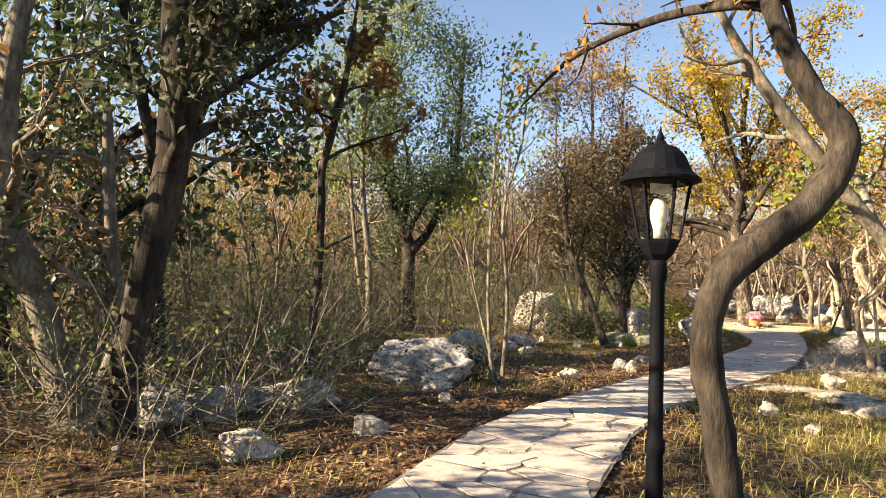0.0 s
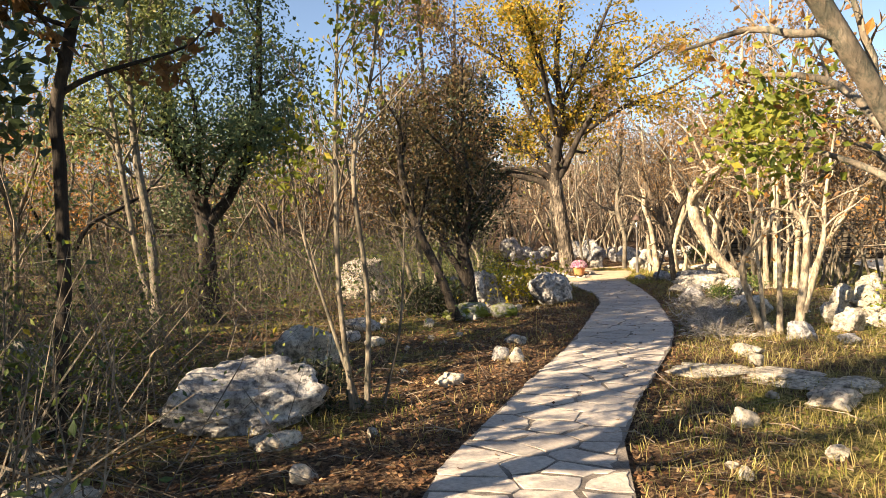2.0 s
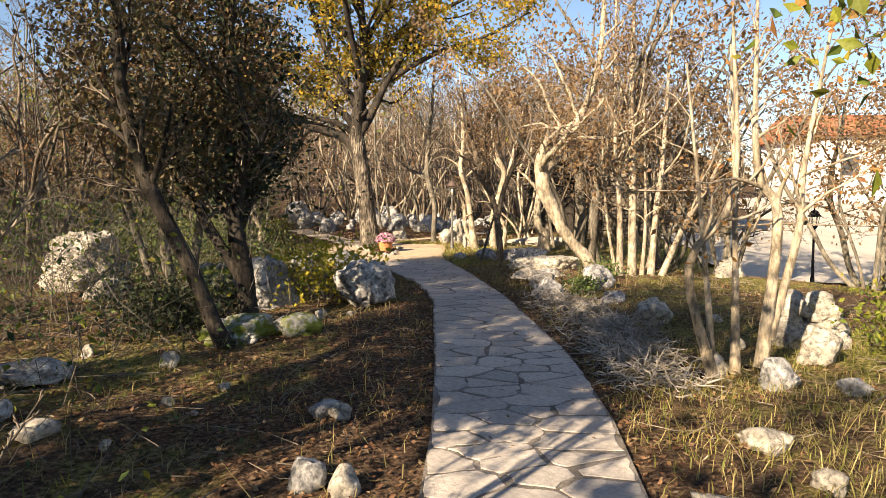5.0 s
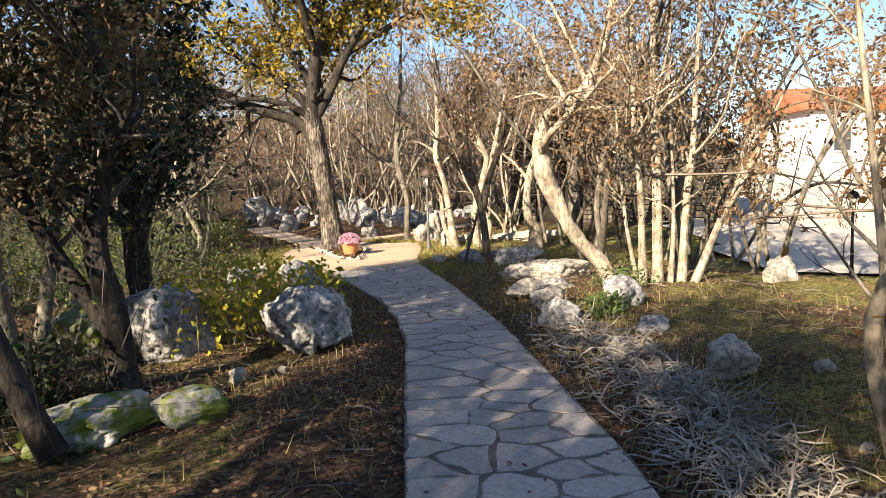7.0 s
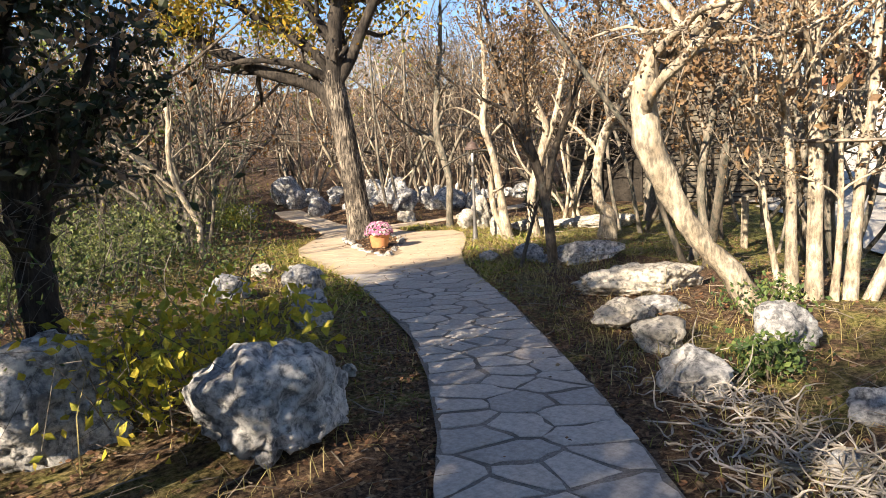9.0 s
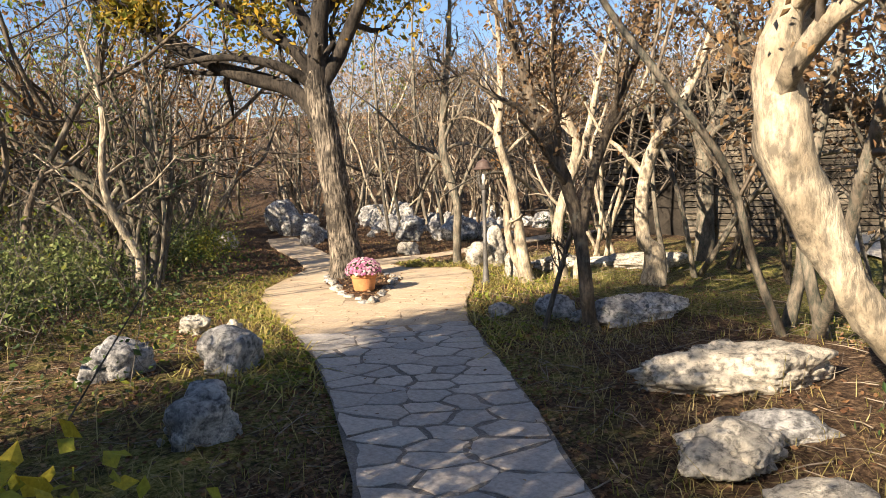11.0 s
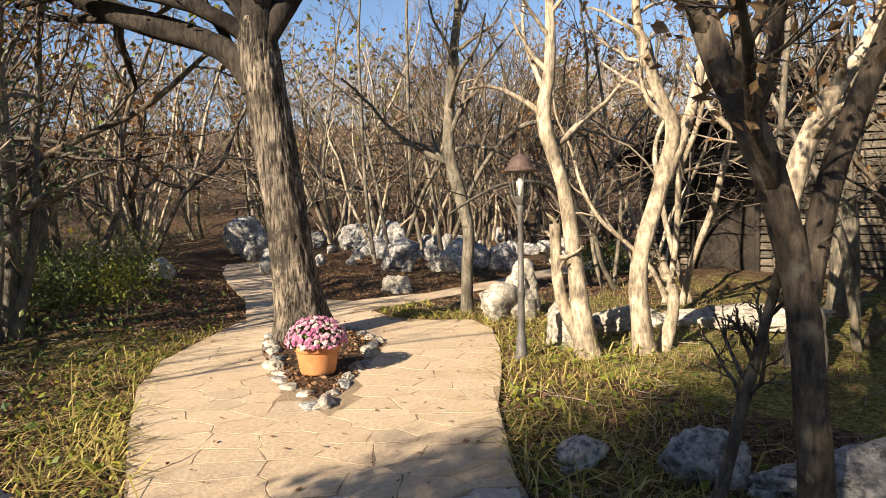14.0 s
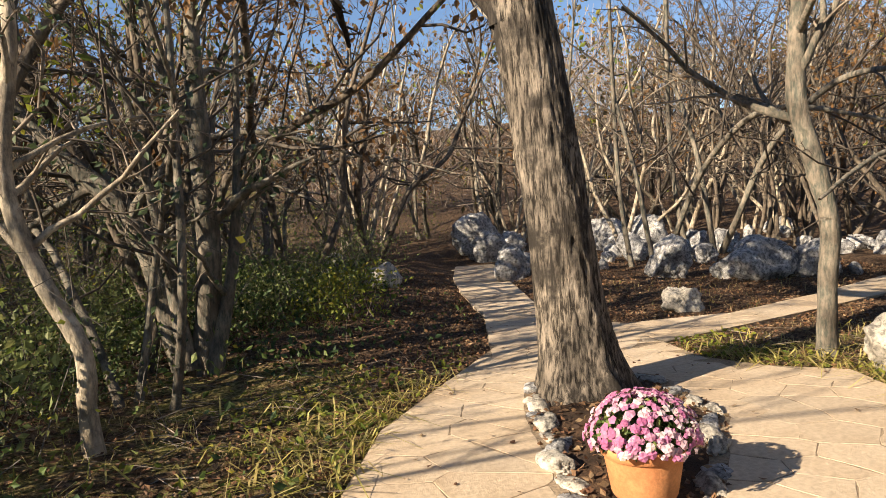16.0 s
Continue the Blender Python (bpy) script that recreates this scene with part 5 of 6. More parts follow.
# ---- lamps ----
def make_lamp(label, m, iron, cap_mat, height_m=1.84, big=1.0):
    """A garden lamp: six-sided lantern on a slim post."""
    root = empty("street_lamp", m, label, "lamp")
    h, g = height_m, big
    pt = h - 0.52 * g
    part("post", lathe([(0.09, 0), (0.085, 0.05), (0.055, 0.09), (0.048, 0.2), (0.05, 0.23), (0.038, 0.26), (0.032, pt * 0.42), (0.039, pt * 0.43), (0.039, pt * 0.46), (0.03, pt * 0.47), (0.027, pt - 0.1), (0.036, pt - 0.08), (0.036, pt - 0.03), (0.027, pt)], 20), iron, root, smooth=True)
    part("cup", lathe([(0.03, pt - 0.01), (0.055 * g, pt + 0.015), (0.078 * g, pt + 0.06 * g), (0.082 * g, pt + 0.075 * g)], 6), iron, root)
    z0, z1 = pt + 0.075 * g, pt + 0.31 * g
    r0, r1 = 0.078 * g, 0.12 * g
    for k in range(6):
        a, a2 = math.pi / 3 * (k + 0.5), math.pi / 3 * (k + 1.5)
        lo, hi = Vector((r0 * math.cos(a), r0 * math.sin(a), z0)), Vector((r1 * math.cos(a), r1 * math.sin(a), z1))
        lo2, hi2 = Vector((r0 * math.cos(a2), r0 * math.sin(a2), z0)), Vector((r1 * math.cos(a2), r1 * math.sin(a2), z1))
        V, F = tube_mesh([(np.array([lo, hi]), np.array([0.007, 0.007]) * g, 5)], np.random.default_rng(1))
        quads("bar", V, F, iron, root)
        bm = bmesh.new()
        inner = [v * 0.97 + Vector((0, 0, v.z * 0.03)) for v in (lo, lo2, hi2, hi)]
        thick = [Vector((v.x * 0.965, v.y * 0.965, v.z)) for v in inner]
        a4, b4 = [bm.verts.new(v) for v in inner], [bm.verts.new(v) for v in thick]
        bm.faces.new(a4)
        bm.faces.new(b4[::-1])
        for i in range(4):
            bm.faces.new((a4[i], b4[i], b4[(i + 1) % 4], a4[(i + 1) % 4]))
        pane = part("pane", bm, M_GLASS, root, "clear glass pane")
        pane.visible_shadow = False
    cap = part("cap", lathe([(0.13 * g, z1 - 0.01), (0.158 * g, z1 - 0.004), (0.16 * g, z1 + 0.008), (0.128 * g, z1 + 0.035 * g), (0.112 * g, z1 + 0.07 * g), (0.096 * g, z1 + 0.105 * g), (0.07 * g, z1 + 0.132 * g), (0.03 * g, z1 + 0.15 * g), (0.016 * g, z1 + 0.165 * g)], 18), cap_mat, root, smooth=False)
    part("finial", lathe([(0.012 * g, z1 + 0.16 * g), (0.016 * g, z1 + 0.18 * g), (0.007 * g, z1 + 0.2 * g), (0.002, z1 + 0.225 * g)], 10), cap_mat, cap, smooth=True)
    part("bulb", lathe([(0.02 * g, z0), (0.022 * g, z0 + 0.04 * g), (0.036 * g, z0 + 0.09 * g), (0.036 * g, z0 + 0.13 * g), (0.02 * g, z0 + 0.165 * g), (0.004, z0 + 0.175 * g)], 14), M_BULB, root, "white bulb", smooth=True)
    part("rating_plate", box(-0.045 * g, -0.012, z1 - 0.05 * g, 0.045 * g, -0.006, z1 - 0.01), M_BULB, root, "small printed plate")
    return root


make_lamp("black iron garden lamp with a six-sided glass lantern", pose(0.865, 2.71, spot(0.865, 2.71) - 0.03, 0, 0, 12), M_IRON, M_IRON, 1.86)
make_lamp("grey garden lamp with a brown lantern cap beside the paved clearing", pose(12.3, 22.05, spot(12.3, 22.05) - 0.01, 0.5, 0.6, 40), M_IRON_GREY, M_CAP_BROWN, 2.02)
make_lamp("dark garden lamp at the edge of the meadow", pose(18.2, 15.0, spot(18.2, 15.0) - 0.01, 0, 0, 20), M_IRON, M_IRON, 1.95)


# ---- flower pot ----
def make_pot(x, y):
    rng = np.random.default_rng(4)
    root = empty("flower_pot", pose(x, y, GZ + 0.03, 0, 0, 0), "terracotta pot of pink and white chrysanthemums on bare soil", "flower pot")
    part("pot", lathe([(0.145, 0), (0.155, 0.02), (0.185, 0.19), (0.187, 0.2), (0.2, 0.205), (0.205, 0.24), (0.2, 0.255), (0.178, 0.255), (0.172, 0.2)], 40, True), M_TERRACOTTA, root, smooth=True)
    n = 900
    a, e = rng.uniform(0, 6.283, n), np.arccos(rng.uniform(-0.1, 1, n))
    r = rng.uniform(0.6, 1.0, n)
    P = np.stack([0.25 * r * np.sin(e) * np.cos(a), 0.25 * r * np.sin(e) * np.sin(a), 0.27 + 0.2 * r * np.cos(e)], 1)
    quads("foliage", *leaf_mesh(rng, P * 0.93 + np.array([0, 0, 0.015]), 0.05, 0.012), M_IVY, root)
    V, F, base = [], [], 0
    n = 420
    a, e = rng.uniform(0, 6.283, n), np.arccos(rng.uniform(-0.05, 1, n))
    for i in range(n):
        d = np.array([math.sin(e[i]) * math.cos(a[i]), math.sin(e[i]) * math.sin(a[i]), math.cos(e[i])])
        c = np.array([0, 0, 0.27]) + d * np.array([0.26, 0.26, 0.215]) * rng.uniform(0.93, 1.06)
        u = unit(np.cross(d, rng.normal(size=3)))
        w = np.cross(d, u)
        s = rng.uniform(0.013, 0.024)
        ring = [c + s * (math.cos(t) * u + math.sin(t) * w) + d * 0.008 * (j % 2) for j, t in enumerate(np.linspace(0, 2 * math.pi, 8, endpoint=False))]
        V += [c + d * 0.012] + ring
        for j in range(0, 8, 2):
            F.append((base, base + 1 + j, base + 1 + (j + 1) % 8, base + 1 + (j + 2) % 8))
        base += 9
    tagged(quads("blossom", np.array(V), np.array(F), M_PETAL, root, label="pink and white blossoms"), kind="stuff")
    return root


make_pot(10.46, 22.6)


# ---- barn ----
def make_barn():
    """Weatherboarded barn; its gable end faces the path. Local x runs along the gable, y into the barn."""
    a, c = Vector((19.5, 26.9, 0)), Vector((22.9, 20.4, 0))
    w, deep, eave, ridge = (c - a).length, 6.0, 2.4, 4.1
    turn = math.degrees(math.atan2(c.y - a.y, c.x - a.x))
    root = empty("barn", pose(a.x, a.y, 0.3, 0, 0, turn), "weathered board barn with a dark doorway and a low pitched roof", "barn")
    def gable(z):
        return 0.0 if z <= eave else (z - eave) / (ridge - eave) * w / 2
    # closed core; its near-black colour stands in for the unlit inside
    bm = bmesh.new()
    prof = [(0.06, -0.2), (w - 0.06, -0.2), (w - 0.06, eave - 0.03), (w / 2, ridge - 0.06), (0.06, eave - 0.03)]
    f, g = [bm.verts.new((x, 0.1, z)) for x, z in prof], [bm.verts.new((x, deep, z)) for x, z in prof]
    bm.faces.new(f)
    bm.faces.new(g[::-1])
    for i in range(5):
        bm.faces.new((f[i], g[i], g[(i + 1) % 5], f[(i + 1) % 5]))
    part("core", bm, M_DARKWOOD, root, "near-black core for the dark inside")
    rng = np.random.default_rng(9)
    z, pitch = 0.0, 0.155
    door0, door1, door_h = 1.0, 2.15, 2.1
    while z < ridge - 0.2:
        g0 = gable(z + pitch)
        runs = [(g0, w - g0)] if z > door_h else [(g0, door0), (door1, w - g0)]
        for x0, x1 in runs:
            cuts = [x0] + ([x0 + (x1 - x0) * rng.uniform(0.3, 0.7)] if x1 - x0 > 3 else []) + [x1]
            for p, q in zip(cuts, cuts[1:]):
                bm = bmesh.new()
                o = rng.uniform(0, 0.012)
                corners = [(p, 0.06 - 0.05, z + 0.008 + o), (q - 0.006, 0.06 - 0.05, z + 0.008), (q - 0.006, 0.07, z + pitch - 0.016), (p, 0.07, z + pitch - 0.016)]
                fr = [bm.verts.new(v) for v in corners]
                bk = [bm.verts.new((v[0], 0.095, v[2])) for v in corners]
                bm.faces.new(fr)
                bm.faces.new(bk[::-1])
                for i in range(4):
                    bm.faces.new((fr[i], bk[i], bk[(i + 1) % 4], fr[(i + 1) % 4]))
                part("board", bm, M_BOARD, root)
        z += pitch
    for x in (door0 - 0.06, door1):
        part("door_post", box(x, -0.02, -0.1, x + 0.1, 0.098, door_h + 0.1, 0.01), M_DARKWOOD, root)
    part("plinth", box(-0.05, -0.06, -0.6, w + 0.05, 0.09, -0.004, 0.02), M_ROCK_WARM, root, "rough stone footing")
    for s in (0, 1):
        bm = bmesh.new()
        e, t = (-0.5 if s == 0 else w + 0.5), 0.1
        ez = eave - 0.5 * (ridge - eave) / (w / 2)
        pr = [(e, ez), (w / 2, ridge), (w / 2, ridge + t), (e, ez + t)]
        f, g = [bm.verts.new((x, -1.1, zz)) for x, zz in pr], [bm.verts.new((x, deep + 0.3, zz)) for x, zz in pr]
        bm.faces.new(f if s else f[::-1])
        bm.faces.new(g[::-1] if s else g)
        for i in range(4):
            bm.faces.new((f[i], g[i], g[(i + 1) % 4], f[(i + 1) % 4]))
        part("roof_slope", bm, M_DARKWOOD, root, "dark shingled roof slope")


make_barn()
post_b = (15.9, 18.6)
tagged(part("fence_post", box(-0.08, -0.06, -0.2, 0.08, 0.06, 0.95, 0.015), M_BARK_PALE), "pale squared wooden post", "post").matrix_basis = pose(*post_b, spot(*post_b), 1, 2, 30)


# ---- white house beyond the meadow ----
def make_house():
    m = pose(49.0, 30.0, -1.0, 0, 0, -35)
    root = empty("house", m, "long white rendered house with a red tiled roof", "house")
    w, d, h = 26.0, 9.0, 6.6
    part("wall", box(0, 0, -1, w, d, h), M_PLASTER, root)
    part("terrace_wall", box(-3, -3.0, -1, w + 2, -2.6, 2.6, 0.03), M_PLASTER, root, "white terrace wall")
    bm = bmesh.new()
    pr = [(-0.5, h), (d / 2, h + 1.9), (d + 0.5, h)]
    f, g = [bm.verts.new((-0.5, y, z)) for y, z in pr], [bm.verts.new((w + 0.5, y, z)) for y, z in pr]
    bm.faces.new(f)
    bm.faces.new(g[::-1])
    for i in range(3):
        bm.faces.new((f[i], g[i], g[(i + 1) % 3], f[(i + 1) % 3]))
    part("roof", bm, M_TILE, root, "red tiled roof")
    for lev, z in enumerate((0.9, 3.9)):
        for k in range(7):
            x = 1.6 + k * 3.5
            win = part("window", box(x, -0.05, z, x + 1.1, 0.002, z + 1.5, 0.01), M_SILL, root, "dark window")
            part("sill", box(x - 0.1, -0.12, z - 0.1, x + 1.2, -0.004, z - 0.004), M_PLASTER, win)
    part("string_course", box(-0.06, -0.1, 3.15, w + 0.06, -0.003, 3.35), M_PLASTER, root)


make_house()


def make_far_house():
    root = empty("far_house", pose(-22, 87, spot(-22, 87) - 0.5, 0, 0, 8), "distant pale house with a red tiled roof on the slope", "house")
    part("wall", box(-5, 0, -2, 5, 7, 3.6), M_PLASTER, root)
    bm = bmesh.new()
    f, g = [bm.verts.new((-5.6, y, z)) for y, z in ((-0.6, 3.6), (3.5, 6.0), (7.6, 3.6))], [bm.verts.new((5.6, y, z)) for y, z in ((-0.6, 3.6), (3.5, 6.0), (7.6, 3.6))]
    bm.faces.new(f)
    bm.faces.new(g[::-1])
    for i in range(3):
        bm.faces.new((f[i], g[i], g[(i + 1) % 3], f[(i + 1) % 3]))
    part("roof", bm, M_TILE, root, "red tiled roof")
    for x in (-3.4, -0.5, 2.4):
        part("window", box(x, -0.05, 0.8, x + 1.1, -0.003, 2.2), M_SILL, root, "dark window")


make_far_house()


# ---- undergrowth and litter (uncountable) ----
cover = np.random.default_rng(123)


def scatter(n, x0, x1, y0, y1, lo, hi, dense=None):
    """Points off the paving, between lo and hi metres from it."""
    P = np.column_stack([cover.uniform(x0, x1, n), cover.uniform(y0, y1, n)])
    o = off_path(P)
    keep = (o > lo) & (o < hi)
    P, o = P[keep], o[keep]
    if dense is not None:
        keep = cover.random(len(P)) < dense(P, o)
        P, o = P[keep], o[keep]
    return np.column_stack([P, height(P[:, 0], P[:, 1], o)]), o


def right_side(P):
    """1 on the sunny side of the path, 0 on the wooded side."""
    return np.clip((P[:, 0] - np.interp(P[:, 1], [q[1] for q in RIGHT_EDGE], [q[0] for q in RIGHT_EDGE])) / 0.5, 0, 1)


def blades(P, size, lean, width, bend=0.35):
    """Grass blades of two joined faces each."""
    n = len(P)
    a = cover.uniform(0, 2 * np.pi, n)
    s = size * cover.uniform(0.5, 1.4, n)
    d = np.stack([np.cos(a), np.sin(a), np.zeros(n)], 1)
    side = np.stack([-np.sin(a), np.cos(a), np.zeros(n)], 1) * (width * cover.uniform(0.6, 1.3, n))[:, None]
    l = lean * cover.uniform(0.2, 1.6, n)
    mid = P + d * (s * l * 0.4)[:, None] + np.array([0, 0, 1.0]) * (s * 0.6)[:, None]
    tip = P + d * (s * (l + bend))[:, None] + np.array([0, 0, 1.0]) * (s * (1.0 - 0.35 * l))[:, None]
    V = np.stack([P - side, P + side, mid + side * 0.8, mid - side * 0.8, tip + side * 0.15, tip - side * 0.15], 1).reshape(-1, 3)
    b = np.arange(n)[:, None] * 6
    return V, np.concatenate([b + np.array([[0, 1, 2, 3]]), b + np.array([[3, 2, 4, 5]])])


def sticks(P, D, length, r, joints=2):
    """Thin three-sided rods."""
    n = len(P)
    D = D / np.linalg.norm(D, axis=1)[:, None]
    q = np.cross(D, np.array([0.3, 0.5, 0.81]))
    q /= np.linalg.norm(q, axis=1)[:, None] + 1e-9
    w = np.cross(D, q)
    bend = cover.normal(size=(n, 3)) * (0.12 * length)[:, None]
    rows = []
    for f, k in ((0, 1.0), (0.5, 0.8), (1.0, 0.3)) if joints == 2 else ((0, 1.0), (1.0, 0.4)):
        c = P + D * (length * f)[:, None] + bend * (4 * f * (1 - f)) * 0.6
        for t in range(3):
            an = 2 * math.pi * t / 3
            rows.append(c + (math.cos(an) * q + math.sin(an) * w) * (r * k)[:, None])
    V = np.stack(rows, 1).reshape(-1, 3)
    b = np.arange(n)[:, None] * (3 * joints + 3)
    F = [b + np.array([[3 * s + t, 3 * s + (t + 1) % 3, 3 * s + 3 + (t + 1) % 3, 3 * s + 3 + t]]) for s in range(joints) for t in range(3)]
    return V, np.concatenate(F)


def stuff(name, VF, mat, label, category):
    return tagged(quads(name, *VF, mat), label, category, kind="stuff")


# fallen leaves
P, o = scatter(640000, -5, 19, 1, 34, 0.02, 6, lambda P, o: np.clip(0.25 + 0.5 * np.exp(-o / 0.7) + 0.35 * waves(P[:, 0] * 1.5, P[:, 1] * 1.5), 0, 0.9) * (1 - 0.55 * right_side(P) * (P[:, 1] < 25)))
P[:, 2] += cover.uniform(0.004, 0.03, len(P))
stuff("fallen_leaves", leaf_mesh(cover, P, 0.042, 0.002, 0.7), M_LITTER, "dry brown fallen leaves on the woodland floor", "leaf litter")
# a few leaves blown on the paving
Q = np.column_stack([cover.uniform(-1, 13.5, 2600), cover.uniform(2, 30, 2600)])
Q = Q[off_path(Q) < -0.03][:420]
stuff("blown_leaves", leaf_mesh(cover, np.column_stack([Q, np.full(len(Q), GZ + 0.012)]), 0.04, 0.001, 0.9), M_LITTER, "scattered dry leaves on the paving", "leaf litter")
# leaves caught in the oak bed
Q = np.column_stack([cover.uniform(9.9, 11.9, 2600), cover.uniform(21.4, 25.1, 2600)])
Q = Q[inside(BED, Q)]
lift = 0.09 * np.clip(edge_distance(BED, Q)[0] / 0.6, 0, 1)
stuff("bed_leaves", leaf_mesh(cover, np.column_stack([Q, GZ + 0.005 + lift]), 0.05, 0.006, 0.6), M_LITTER, "brown leaves and bark chips on the oak bed", "leaf litter")
# yellow flattened blades along the clearing
P, o = scatter(26000, 6.2, 14.5, 18.2, 25.5, 0.02, 1.7, lambda P, o: np.clip(0.55 + 0.5 * waves(P[:, 0] * 1.7, P[:, 1] * 1.7, 4), 0, 1) * np.exp(-o * 2.0))
stuff("verge_grass", blades(P, 0.14, 2.1, 0.007, 0.6), M_GRASS_STRAW, "flattened yellow blades along the paving", "grass")
# grasses
P, o = scatter(190000, -5, 18, 1, 30, 0.03, 4.5, lambda P, o: np.clip((0.1 + np.where(P[:, 1] > 10, 0.3, 0.8) * right_side(P) + 0.45 * waves(P[:, 0] * 1.1, P[:, 1] * 1.1, 2)) * np.where((P[:, 1] > 25.2) & (P[:, 0] > 9.5), 0.12, 1.0) * np.exp(-np.maximum(o - 1.5, 0)), 0, 0.75))
stuff("dry_grass", blades(P, 0.12, 1.1, 0.003), M_GRASS_DRY, "flattened yellow dry grass", "grass")
P, o = scatter(200000, -5, 18, 1, 30, 0.03, 4.5, lambda P, o: np.clip((0.12 + np.where(P[:, 1] > 10, 0.08, 0.35) * right_side(P) + 0.5 * waves(P[:, 0] * 0.8, P[:, 1] * 0.8, 5)) * np.where(P[:, 1] > 25, 0.08, 1.0) * np.exp(-np.maximum(o - 1.5, 0) * 0.6), 0, 0.7))
stuff("green_grass", blades(P, 0.085, 0.6, 0.0035), M_GRASS, "short yellow-green grass", "grass")
# tall straws
P, o = scatter(5000, -4, 14, 3, 24, 0.15, 3.5, lambda P, o: np.clip(waves(P[:, 0] * 2.1, P[:, 1] * 2.1, 7) - 0.2, 0, 1))
stuff("tall_straw", blades(P, 0.42, 0.35, 0.003), M_GRASS_DRY, "tall thin straws beside the path", "grass")
# dead sticks on the ground
P, o = scatter(9000, -5, 16, 2, 26, 0.1, 4.5)
P[:, 2] += 0.02
D = cover.normal(size=P.shape) * np.array([1, 1, 0.18])
stuff("dead_sticks", sticks(P, D, cover.uniform(0.1, 0.5, len(P)), cover.uniform(0.002, 0.006, len(P))), M_TWIG, "dead grey sticks lying on the ground", "sticks")
# bleached brushwood strewn along the bank
n = 7000
f = cover.random(n) ** 0.7
P = np.column_stack([5.6 + 3.5 * f, 9.9 + 3.7 * f]) + cover.normal(size=(n, 2)) * (0.25 + 0.28 * f)[:, None]
o = off_path(P)
keep = (o > 0.12) & (o < 1.0) & (right_side(P) > 0)
P = np.column_stack([P[keep], height(P[keep][:, 0], P[keep][:, 1], o[keep]) + cover.uniform(0.0, 0.09, keep.sum())])
curls = []
for p in P[:1700]:
    a, ln = cover.uniform(0, 6.283), cover.uniform(0.12, 0.36)
    line = wander(cover, p, (math.cos(a), math.sin(a), 0.35), ln, 5, 0.38, -0.14)
    line[:, 2] = np.maximum(line[:, 2], p[2] - 0.02)
    r = cover.uniform(0.003, 0.0085)
    curls.append((line, r * np.array([0.7, 1, 1, 0.9, 0.6, 0.25]), 4))
stuff("brushwood", tube_mesh(curls, cover), M_BLEACHED, "bleached curled stalks strewn on the bank", "brushwood")
# thin saplings and brambles of the understorey
P, o = scatter(16000, -12, 14, 5, 42, 1.5, 14, lambda P, o: np.clip((1 - right_side(P)) + (P[:, 1] > 27), 0, 1) * np.clip((o - 1.2) / 3, 0.05, 1) * 0.4)
D = cover.normal(size=P.shape) * 0.75 + np.array([0, 0, 1.0])
stuff("thicket", sticks(P, D, cover.uniform(0.3, 1.9, len(P)), cover.uniform(0.002, 0.008, len(P))), M_TWIG_GREY, "thicket of thin grey saplings and brambles", "thicket")
P2 = P[cover.integers(0, len(P), 26000)] + cover.normal(size=(26000, 3)) * np.array([0.35, 0.35, 0.1]) + np.array([0, 0, 1.0]) * cover.uniform(0.1, 1.5, (26000, 1))
D = cover.normal(size=P2.shape) + np.array([0, 0, 0.4])
stuff("thicket_twigs", sticks(P2, D, cover.uniform(0.2, 0.8, len(P2)), cover.uniform(0.0015, 0.004, len(P2)), 1), M_TWIG_GREY, "tangle of fine twigs in the thicket", "thicket")
P3 = P2[cover.integers(0, len(P2), 26000)]
P4 = P2[cover.integers(0, len(P2), 26000)]
stuff("thicket_evergreens", leaf_mesh(cover, P4, 0.055, 0.12), M_IVY, "dark small leaves in the thicket", "thicket")
stuff("thicket_leaves", leaf_mesh(cover, P3[:14000], 0.055, 0.1), M_LEAF_LIME, "sparse green leaves in the thicket", "thicket")
# tangle of dead branches under the junipers
P, o = scatter(2600, -6, -0.8, 4.2, 13, 1.0, 6)
P[:, 2] += cover.uniform(0, 0.5, len(P))
D = cover.normal(size=P.shape) + np.array([0, 0, 0.5])
stuff("dead_branches", sticks(P, D, cover.uniform(0.25, 1.3, len(P)), cover.uniform(0.002, 0.008, len(P))), M_BARK_GREY, "tangle of dead grey branches under the junipers", "branches")
P = P[cover.integers(0, len(P), 5000)] + cover.normal(size=(5000, 3)) * 0.3 + np.array([0, 0, 0.3])
P[:, 2] = np.maximum(P[:, 2], 0.3)
stuff("bramble_leaves", leaf_mesh(cover, P, 0.05, 0.1), M_IVY, "small dark bramble leaves", "brambles")
# ivy and low evergreen plants
P, o = scatter(60000, 3, 11.5, 19, 34, 0.05, 5.0, lambda P, o: (1 - right_side(P)) * np.clip(0.4 + waves(P[:, 0], P[:, 1], 3), 0, 1) * np.clip((o - 0.9) / 0.8, 0.08, 1) * np.where(P[:, 1] < 22, 0.35, 1))
P[:, 2] += cover.random(len(P)) ** 1.5 * np.clip(0.08 + 0.22 * o, 0, 0.65)
stuff("ivy", leaf_mesh(cover, P, 0.065, 0.02), M_IVY, "low ivy and evergreen leaves on the shady bank", "ivy")


P, o = scatter(26000, 6.5, 13.5, 18.5, 26, 0.03, 1.6, lambda P, o: np.clip(0.5 + 0.6 * waves(P[:, 0] * 2, P[:, 1] * 2, 9), 0, 1) * np.exp(-o))
P[:, 2] += cover.uniform(0.01, 0.07, len(P))
stuff("low_herbs", leaf_mesh(cover, P, 0.06, 0.02, 0.5), M_LEAF_LIME, "low yellow-green herbs along the paving", "herbs")


